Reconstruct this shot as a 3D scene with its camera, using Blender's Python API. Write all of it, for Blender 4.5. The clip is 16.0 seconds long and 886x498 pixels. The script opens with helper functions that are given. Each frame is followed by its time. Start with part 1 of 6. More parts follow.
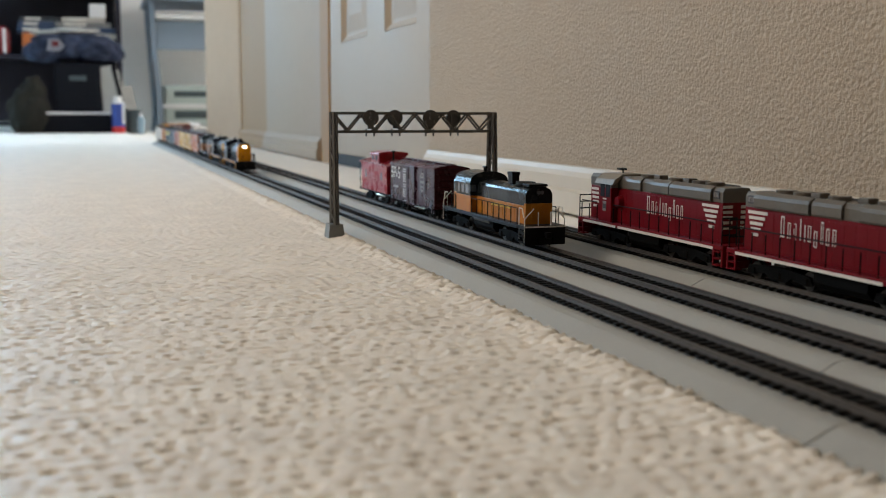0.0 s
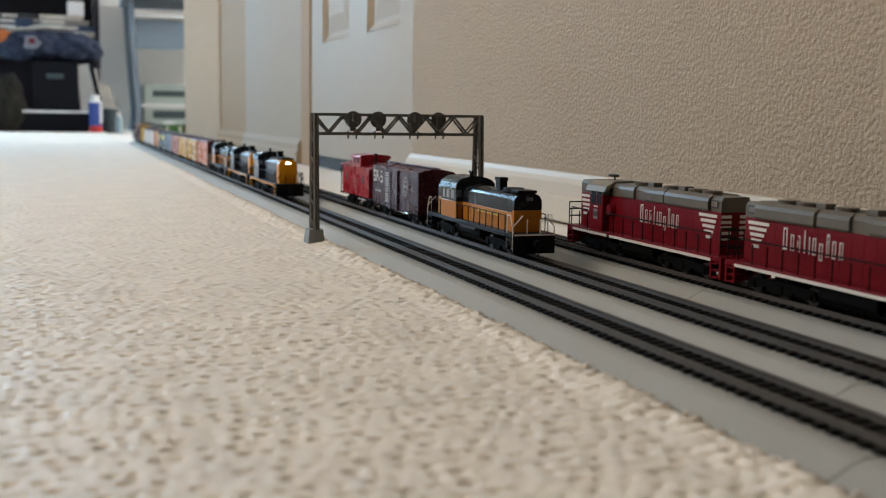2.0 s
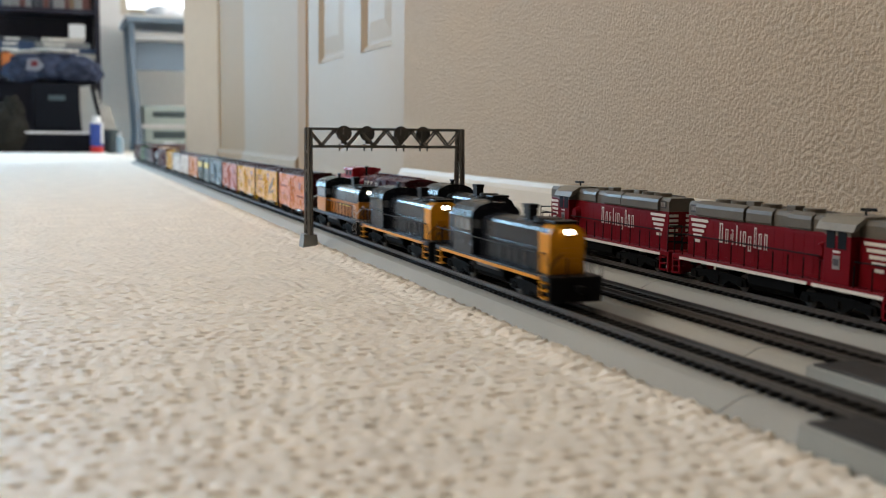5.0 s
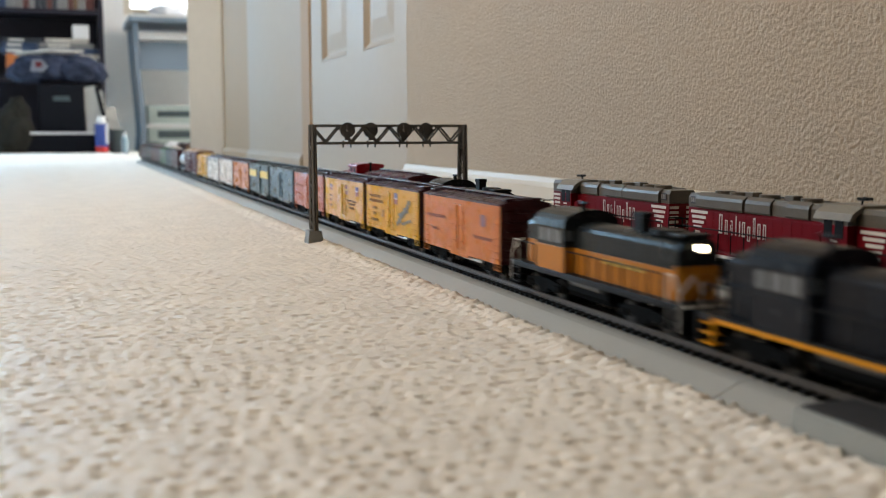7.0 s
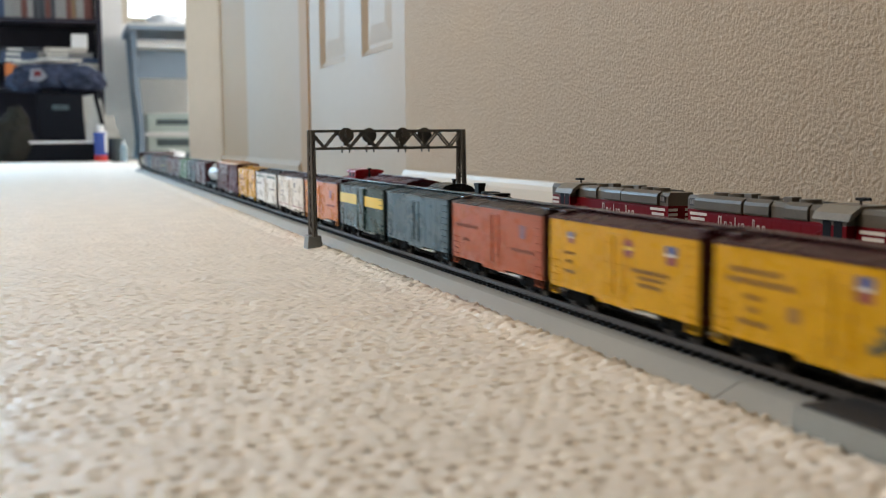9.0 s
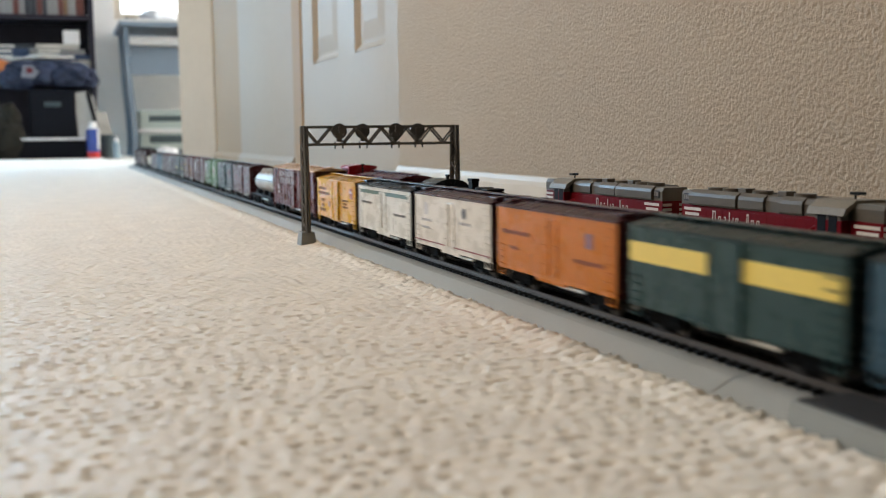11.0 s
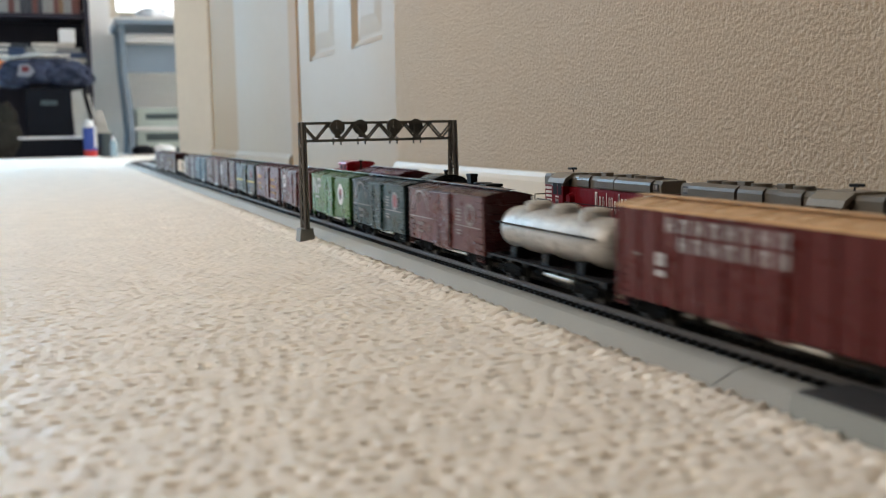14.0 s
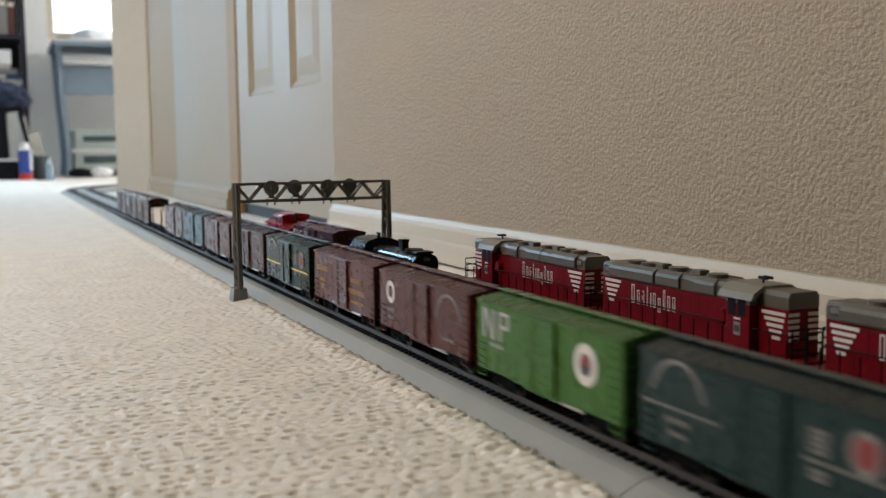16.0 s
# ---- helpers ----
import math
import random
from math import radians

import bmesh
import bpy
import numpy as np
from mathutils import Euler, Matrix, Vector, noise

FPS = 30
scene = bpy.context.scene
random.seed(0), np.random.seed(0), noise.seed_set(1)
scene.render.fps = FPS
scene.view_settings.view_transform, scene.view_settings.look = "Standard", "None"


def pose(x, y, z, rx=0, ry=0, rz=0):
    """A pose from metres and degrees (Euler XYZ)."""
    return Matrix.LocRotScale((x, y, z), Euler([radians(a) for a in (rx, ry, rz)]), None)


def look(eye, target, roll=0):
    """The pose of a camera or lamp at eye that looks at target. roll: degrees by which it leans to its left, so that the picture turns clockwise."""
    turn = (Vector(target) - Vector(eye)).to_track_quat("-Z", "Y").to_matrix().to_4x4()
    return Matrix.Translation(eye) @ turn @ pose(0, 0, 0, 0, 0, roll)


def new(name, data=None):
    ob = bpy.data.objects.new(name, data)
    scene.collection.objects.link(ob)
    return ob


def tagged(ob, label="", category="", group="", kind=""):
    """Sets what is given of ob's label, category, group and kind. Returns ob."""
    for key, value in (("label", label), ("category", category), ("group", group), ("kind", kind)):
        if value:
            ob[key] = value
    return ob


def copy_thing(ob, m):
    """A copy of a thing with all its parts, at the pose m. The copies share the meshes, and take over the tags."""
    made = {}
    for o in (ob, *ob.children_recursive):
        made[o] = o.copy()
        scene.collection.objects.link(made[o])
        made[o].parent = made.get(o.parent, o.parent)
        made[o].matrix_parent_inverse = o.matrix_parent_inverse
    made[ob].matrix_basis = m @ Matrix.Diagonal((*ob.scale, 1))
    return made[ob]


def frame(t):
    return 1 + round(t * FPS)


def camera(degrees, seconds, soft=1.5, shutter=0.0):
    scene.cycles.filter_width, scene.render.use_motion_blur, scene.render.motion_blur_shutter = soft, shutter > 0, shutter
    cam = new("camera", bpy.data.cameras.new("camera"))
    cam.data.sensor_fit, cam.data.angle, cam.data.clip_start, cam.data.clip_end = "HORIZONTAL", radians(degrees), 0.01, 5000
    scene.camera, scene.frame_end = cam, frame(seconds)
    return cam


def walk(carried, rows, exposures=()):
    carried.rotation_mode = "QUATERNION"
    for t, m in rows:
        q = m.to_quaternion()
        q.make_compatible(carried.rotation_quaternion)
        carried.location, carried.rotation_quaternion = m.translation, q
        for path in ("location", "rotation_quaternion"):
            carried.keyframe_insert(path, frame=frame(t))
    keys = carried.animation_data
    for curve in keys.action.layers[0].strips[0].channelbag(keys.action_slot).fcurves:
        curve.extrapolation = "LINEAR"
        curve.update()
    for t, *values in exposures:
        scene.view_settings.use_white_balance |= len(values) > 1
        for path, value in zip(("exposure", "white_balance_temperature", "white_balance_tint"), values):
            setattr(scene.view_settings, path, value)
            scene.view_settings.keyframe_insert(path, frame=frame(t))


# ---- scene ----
cam = camera(45.54, 16.0, soft=1.0, shutter=0.85)
cam.data.dof.use_dof = True
cam.data.dof.focus_distance = 0.76
cam.data.dof.aperture_fstop = 11.5


def view(x, y, z, turn, down, roll):
    a, b = radians(turn), radians(down)
    eye = Vector((x, y, z))
    return look(eye, eye + Vector((math.sin(a) * math.cos(b), math.cos(a) * math.cos(b), -math.sin(b))), roll)


PATH = [
    (0, (-0.2543, -0.8164, 0.1098, 18.83, 7.40, 0.15)),
    (0.5, (-0.2533, -0.8083, 0.1072, 19.08, 7.49, 0.49)),
    (1, (-0.2540, -0.8083, 0.1083, 19.25, 7.66, 0.38)),
    (1.5, (-0.2496, -0.7871, 0.1092, 19.59, 7.38, 0.64)),
    (2, (-0.2478, -0.7853, 0.1090, 19.97, 7.21, 0.87)),
    (2.5, (-0.2461, -0.7859, 0.1078, 20.34, 7.02, 1.12)),
    (3, (-0.2461, -0.7855, 0.1075, 20.39, 7.36, 1.28)),
    (4.2, (-0.2550, -0.8300, 0.1053, 20.20, 6.70, 0.88)),
    (5.3, (-0.2635, -0.8719, 0.1033, 20.03, 6.08, 0.51)),
    (5.5, (-0.2638, -0.8738, 0.1038, 20.10, 6.28, 0.54)),
    (6, (-0.2631, -0.8730, 0.1044, 20.13, 6.46, 0.33)),
    (6.5, (-0.2634, -0.8733, 0.1033, 19.95, 6.38, 0.10)),
    (7, (-0.2640, -0.8739, 0.1029, 19.73, 6.34, -0.09)),
    (7.5, (-0.2642, -0.8737, 0.1029, 19.74, 6.34, -0.12)),
    (8, (-0.2647, -0.8744, 0.1038, 19.77, 6.26, -0.34)),
    (8.5, (-0.2646, -0.8749, 0.1029, 19.79, 6.21, -0.42)),
    (9, (-0.2638, -0.8742, 0.1010, 19.75, 5.98, -0.48)),
    (11.5, (-0.2629, -0.8714, 0.1006, 20.15, 6.32, -0.68)),
    (12, (-0.2628, -0.8708, 0.0997, 20.11, 6.46, -0.81)),
    (12.5, (-0.2644, -0.8723, 0.1006, 20.12, 6.56, -0.98)),
    (13, (-0.2636, -0.8715, 0.1004, 20.08, 6.55, -1.00)),
    (13.5, (-0.2635, -0.8716, 0.1007, 20.10, 6.51, -1.07)),
    (14, (-0.2641, -0.8718, 0.1003, 20.20, 6.43, -1.07)),
    (14.5, (-0.2622, -0.8714, 0.1019, 20.28, 6.62, -1.16)),
    (15, (-0.2604, -0.8784, 0.1238, 20.70, 6.13, -0.72)),
    (15.5, (-0.2583, -0.8842, 0.1384, 22.07, 5.59, -0.77)),
    (16, (-0.2583, -0.8853, 0.1410, 23.32, 5.53, -0.61)),
]
walk(cam, [(t, view(*v)) for t, v in PATH], exposures=[(0, 0.15), (1, 0.15), (2, 0.22), (3.2, 0.22), (5.3, 0.40), (14.5, 0.42), (16, 0.25)])

# ---- world and light ----
world = bpy.data.worlds.new("sky")
scene.world = world
world.use_nodes = True
wn = world.node_tree
sky = wn.nodes.new("ShaderNodeTexSky")
sky.sky_type = "NISHITA"
sky.sun_disc = False
sky.sun_elevation = radians(45)
sky.sun_rotation = radians(-70)
wn.links.new(sky.outputs[0], wn.nodes["Background"].inputs[0])
wn.nodes["Background"].inputs[1].default_value = 0.12


def area(name, at, target, w, h, watts, colour):
    lamp = bpy.data.lights.new(name, "AREA")
    lamp.shape, lamp.size, lamp.size_y, lamp.energy, lamp.color = "RECTANGLE", w, h, watts, colour
    ob = new(name, lamp)
    ob.matrix_world = look(at, target)
    return ob


# area lamps in the window openings: daylight, plus added near and east fills
area("daylight_glass_door", (-1.83, 3.3, 1.05), (0.0, 3.25, 0.2), 2.0, 1.9, 6, (0.62, 0.83, 1.0))
# added warm lamp that lights the near end; no window is known here
area("added_warm_near_fill", (-1.83, 0.5, 1.45), (0.0, 0.1, 0.1), 1.6, 1.3, 28, (1.0, 0.88, 0.74))
area("daylight_desk_window", (0.75, 5.74, 1.35), (0.4, 3.0, 0.3), 1.2, 1.0, 14, (0.75, 0.88, 1.0))
area("daylight_far_window", (-1.55, 5.74, 1.2), (-0.8, 1.0, 0.0), 0.6, 1.7, 105, (0.38, 0.69, 1.0))
# added lamp in an unseen east opening, to brighten the desk wall
area("added_east_fill", (3.32, 4.2, 1.3), (0.3, 5.2, 0.4), 1.6, 1.3, 75, (1.0, 0.95, 0.90))
# ---- materials ----


def mat(name, colour, rough=0.5, metal=0.0, vary=0.12, scale=60.0, bump=0.0, bscale=200.0, fine=600.0, glow=0.0, spec=0.5, rand=0.0):
    m = bpy.data.materials.new(name)
    m.use_nodes = True
    n, l = m.node_tree.nodes, m.node_tree.links
    b = n["Principled BSDF"]
    b.inputs["Roughness"].default_value, b.inputs["Metallic"].default_value = rough, metal
    b.inputs["Specular IOR Level"].default_value = spec
    tc = n.new("ShaderNodeTexCoord")

    def grain(s, detail=3.0):
        t = n.new("ShaderNodeTexNoise")
        t.inputs["Scale"].default_value, t.inputs["Detail"].default_value = s, detail
        l.new(tc.outputs["Object"], t.inputs["Vector"])
        return t
    a, c = grain(scale), grain(fine)
    add = n.new("ShaderNodeMath")
    add.operation = "ADD"
    l.new(a.outputs[0], add.inputs[0])
    l.new(c.outputs[0], add.inputs[1])
    val = add
    if rand:
        oi = n.new("ShaderNodeObjectInfo")
        mr = n.new("ShaderNodeMath")
        mr.operation, mr.inputs[1].default_value = "MULTIPLY_ADD", rand
        l.new(oi.outputs["Random"], mr.inputs[0])
        l.new(add.outputs[0], mr.inputs[2])
        val = mr
    ramp = n.new("ShaderNodeMapRange")
    ramp.inputs[1].default_value, ramp.inputs[2].default_value = 0.6, 1.4 + rand
    ramp.inputs[3].default_value, ramp.inputs[4].default_value = 1 - vary, 1 + vary
    l.new(val.outputs[0], ramp.inputs[0])
    mix = n.new("ShaderNodeVectorMath")
    mix.operation = "SCALE"
    mix.inputs[0].default_value = colour
    l.new(ramp.outputs[0], mix.inputs["Scale"])
    l.new(mix.outputs[0], b.inputs["Base Color"])
    rr = n.new("ShaderNodeMapRange")
    rr.inputs[3].default_value, rr.inputs[4].default_value = max(rough - 0.08, 0.02), min(rough + 0.1, 1)
    l.new(a.outputs[0], rr.inputs[0])
    l.new(rr.outputs[0], b.inputs["Roughness"])
    if bump:
        g = grain(bscale, 2.0)
        bp = n.new("ShaderNodeBump")
        bp.inputs["Strength"].default_value, bp.inputs["Distance"].default_value = 1.0, bump
        l.new(g.outputs[0], bp.inputs["Height"])
        l.new(bp.outputs[0], b.inputs["Normal"])
    if glow:
        b.inputs["Emission Color"].default_value = (*colour, 1)
        b.inputs["Emission Strength"].default_value = glow
    return m


def plaster(name, colour, lump, scale):
    m = mat(name, colour, 0.75, vary=0.06, scale=3, fine=90)
    n, l = m.node_tree.nodes, m.node_tree.links
    tc = n.new("ShaderNodeTexCoord")
    t = n.new("ShaderNodeTexNoise")
    t.inputs["Scale"].default_value, t.inputs["Detail"].default_value, t.inputs["Distortion"].default_value = scale, 3.5, 0.0
    l.new(tc.outputs["Object"], t.inputs["Vector"])
    r = n.new("ShaderNodeMapRange")
    r.inputs[1].default_value, r.inputs[2].default_value = 0.25, 0.80
    l.new(t.outputs[0], r.inputs[0])
    bp = n.new("ShaderNodeBump")
    bp.inputs["Distance"].default_value = lump
    l.new(r.outputs[0], bp.inputs["Height"])
    l.new(bp.outputs[0], n["Principled BSDF"].inputs["Normal"])
    return m


M_WALL = plaster("textured_plaster", (0.375, 0.300, 0.218), 0.0019, 270)
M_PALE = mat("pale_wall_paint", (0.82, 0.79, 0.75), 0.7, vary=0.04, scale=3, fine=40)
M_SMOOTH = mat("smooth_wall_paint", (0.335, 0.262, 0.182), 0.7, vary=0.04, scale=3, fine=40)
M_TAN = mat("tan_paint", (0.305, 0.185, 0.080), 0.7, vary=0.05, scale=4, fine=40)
M_CREAM = mat("cream_paint", (0.62, 0.55, 0.46), 0.7, vary=0.04, scale=3, fine=40)
M_WHITE = mat("white_gloss_paint", (0.52, 0.455, 0.36), 0.5, vary=0.03, scale=4, fine=60)
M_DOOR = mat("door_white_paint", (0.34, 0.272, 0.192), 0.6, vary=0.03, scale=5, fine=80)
M_CEIL = mat("ceiling_paint", (0.75, 0.73, 0.70), 0.9, vary=0.03, scale=3, fine=80)
M_CARPET = mat("loop_carpet", (0.87, 0.81, 0.72), 0.52, vary=0.12, scale=28, fine=900, bump=0.0005, bscale=1100, spec=0.75)
M_CARPET.node_tree.nodes["Principled BSDF"].inputs["Sheen Weight"].default_value = 0.15
M_CARPET.node_tree.nodes["Principled BSDF"].inputs["Sheen Roughness"].default_value = 0.35
M_BED = mat("grey_roadbed_plastic", (0.335, 0.335, 0.31), 0.5, vary=0.06, scale=25, fine=700, bump=0.0001, bscale=1500)
M_BED2 = mat("grey_ramp_plastic", (0.25, 0.26, 0.245), 0.6, vary=0.08, scale=25, fine=700)
M_TIE = mat("black_tie_plastic", (0.008, 0.0075, 0.007), 0.65, vary=0.25, scale=200, fine=900, rand=0.5, spec=0.15)
M_DECK = mat("dark_crossing_rubber", (0.022, 0.021, 0.022), 0.7, vary=0.2, scale=120, fine=800)
M_BALLAST = mat("dark_trackbed", (0.016, 0.015, 0.014), 0.85, vary=0.3, scale=200, fine=900, bump=0.0004, bscale=700, spec=0.1)
M_RAIL = mat("nickel_rail", (0.11, 0.098, 0.088), 0.42, metal=0.6, vary=0.15, scale=40, fine=300)
M_STEEL = mat("gunmetal_plastic", (0.082, 0.076, 0.068), 0.5, vary=0.15, scale=80, fine=800)
M_FOOT = mat("grey_foot_plastic", (0.17, 0.175, 0.165), 0.55, vary=0.1, scale=80, fine=800)
M_BLACK = mat("black_plastic", (0.006, 0.006, 0.007), 0.42, vary=0.3, scale=120, fine=900, spec=0.12)
M_TRUCK = mat("truck_black", (0.0035, 0.0033, 0.0031), 0.75, vary=0.35, scale=150, fine=900, spec=0.04)
M_WHEEL = mat("wheel_steel", (0.05, 0.045, 0.04), 0.45, metal=0.6)
M_HOOD = mat("dark_green_black_paint", (0.010, 0.013, 0.015), 0.24, vary=0.15, scale=90, fine=700, spec=0.16)
M_NAVY = mat("dark_slate_paint", (0.009, 0.011, 0.016), 0.24, vary=0.12, scale=90, fine=700, spec=0.14)
M_YEL = mat("loco_yellow_paint", (0.56, 0.23, 0.006), 0.35, vary=0.08, scale=90, fine=700, spec=0.15)
M_ORG = mat("loco_orange_paint", (0.40, 0.150, 0.012), 0.35, vary=0.1, scale=90, fine=700, spec=0.15)
M_RED = mat("loco_red_paint", (0.140, 0.0036, 0.008), 0.35, vary=0.1, scale=90, fine=700, spec=0.12)
M_GREYR = mat("loco_grey_paint", (0.115, 0.102, 0.084), 0.36, vary=0.14, scale=90, fine=700, spec=0.3)
M_CABR = mat("cab_roof_grey_paint", (0.21, 0.19, 0.158), 0.4, vary=0.12, scale=90, fine=700, spec=0.25)
M_STRIPE = mat("white_print", (0.64, 0.61, 0.56), 0.5, vary=0.06, scale=200)
M_YPRINT = mat("yellow_print", (0.70, 0.52, 0.10), 0.5, vary=0.08, scale=200)
M_BPRINT = mat("black_print", (0.04, 0.035, 0.04), 0.5, vary=0.1, scale=200)
M_BRPRINT = mat("brown_print", (0.25, 0.12, 0.014), 0.5, vary=0.1, scale=200)
M_RUST = mat("dark_orange_print", (0.27, 0.075, 0.03), 0.5, vary=0.1, scale=200)
M_BLPRINT = mat("blue_print", (0.05, 0.07, 0.20), 0.5, vary=0.1, scale=200)
M_RPRINT = mat("red_print", (0.20, 0.024, 0.026), 0.5, vary=0.1, scale=200)
M_PALE_INK = mat("pale_grey_print", (0.42, 0.40, 0.40), 0.5, vary=0.1, scale=200)
M_PINK = mat("faded_pink_print", (0.42, 0.11, 0.11), 0.5, vary=0.15, scale=200)
M_GOLD = mat("faded_gold_print", (0.34, 0.19, 0.060), 0.5, vary=0.2, scale=200)
M_DULL = mat("dull_purple_print", (0.15, 0.07, 0.10), 0.5, vary=0.2, scale=300)
M_SPRIG = mat("dark_green_print", (0.060, 0.060, 0.022), 0.5, vary=0.2, scale=200)
M_GPRINT = mat("green_print", (0.06, 0.105, 0.075), 0.5, vary=0.1, scale=200)
M_DIM = mat("faded_white_print", (0.21, 0.19, 0.182), 0.55, vary=0.12, scale=200)
M_LAMP = mat("headlight_glow", (1.0, 0.86, 0.55), 0.4, vary=0.0, glow=14.0)
M_GLASS = mat("cab_glass", (0.11, 0.125, 0.14), 0.08, vary=0.03, spec=0.8)
M_SILVER = mat("weathered_aluminium_paint", (0.40, 0.39, 0.37), 0.48, metal=0.4, vary=0.45, scale=60, fine=500)
M_WEIGHT = mat("bare_weight_steel", (0.6, 0.58, 0.52), 0.3, metal=0.9)
M_LUMBER = mat("pale_lumber", (0.62, 0.52, 0.40), 0.7, vary=0.15, scale=150, fine=700)
# ---- mesh helpers ----


def box(bm, x0, x1, y0, y1, z0, z1, bev=0.0):
    vs = [bm.verts.new((x, y, z)) for z in (z0, z1) for y in (y0, y1) for x in (x0, x1)]
    fs = [bm.faces.new([vs[i] for i in q]) for q in ((0, 2, 3, 1), (4, 5, 7, 6), (0, 1, 5, 4), (2, 6, 7, 3), (0, 4, 6, 2), (1, 3, 7, 5))]
    if bev:
        es = {e for f in fs for e in f.edges}
        bmesh.ops.bevel(bm, geom=list(es), offset=bev, segments=2, affect="EDGES", profile=0.5)


def rod(bm, p, q, r, seg=6, r2=None):
    p, q = Vector(p), Vector(q)
    rot = (q - p).to_track_quat("Z", "Y").to_matrix().to_4x4()
    bmesh.ops.create_cone(bm, cap_ends=True, segments=seg, radius1=r, radius2=r if r2 is None else r2, depth=(q - p).length,
                          matrix=Matrix.Translation((p + q) / 2) @ rot)


def prism(bm, outline, axis, a, b):
    """A closed outline in two coordinates, drawn along an axis from a to b."""
    def put(u, v, w):
        return {"x": (w, u, v), "y": (u, w, v), "z": (u, v, w)}[axis]
    lo = [bm.verts.new(put(u, v, a)) for u, v in outline]
    hi = [bm.verts.new(put(u, v, b)) for u, v in outline]
    n = len(outline)
    bm.faces.new(lo)
    bm.faces.new(hi[::-1])
    for i in range(n):
        bm.faces.new((lo[i], hi[i], hi[(i + 1) % n], lo[(i + 1) % n]))
    bmesh.ops.recalc_face_normals(bm, faces=bm.faces)


def mesh_of(name, bm, material, smooth=False):
    me = bpy.data.meshes.new(name)
    bmesh.ops.recalc_face_normals(bm, faces=bm.faces)
    bm.to_mesh(me)
    bm.free()
    me.materials.append(material)
    if smooth:
        me.polygons.foreach_set("use_smooth", [True] * len(me.polygons))
    return me


def part(name, bm, material, parent, label="", smooth=False):
    ob = new(name, mesh_of(name, bm, material, smooth))
    ob.parent = parent
    if label:
        tagged(ob, label)
    return ob


def share(name, data, parent, at=(0, 0, 0), turn=0.0):
    ob = new(name, data)
    ob.parent = parent
    ob.matrix_basis = pose(*at, rz=turn)
    return ob


def thing(name, label, category, m=None, group="", kind=""):
    ob = new(name)
    ob.empty_display_size = 0.02
    if m is not None:
        ob.matrix_world = m
    return tagged(ob, label, category, group, kind)


def solid(name, bm, material, label="", category="", kind="structure", smooth=False, group=""):
    return tagged(new(name, mesh_of(name, bm, material, smooth)), label, category, group, kind)


B = bmesh.new
# ---- the plan ----
XA, XB, XC = 0.0, 0.062, 0.134
RAIL_Z = 0.0115
WALL_X = 0.262
CURVE_Y, CURVE_R = 2.84, 0.75
# ---- floor: loop-pile carpet ----


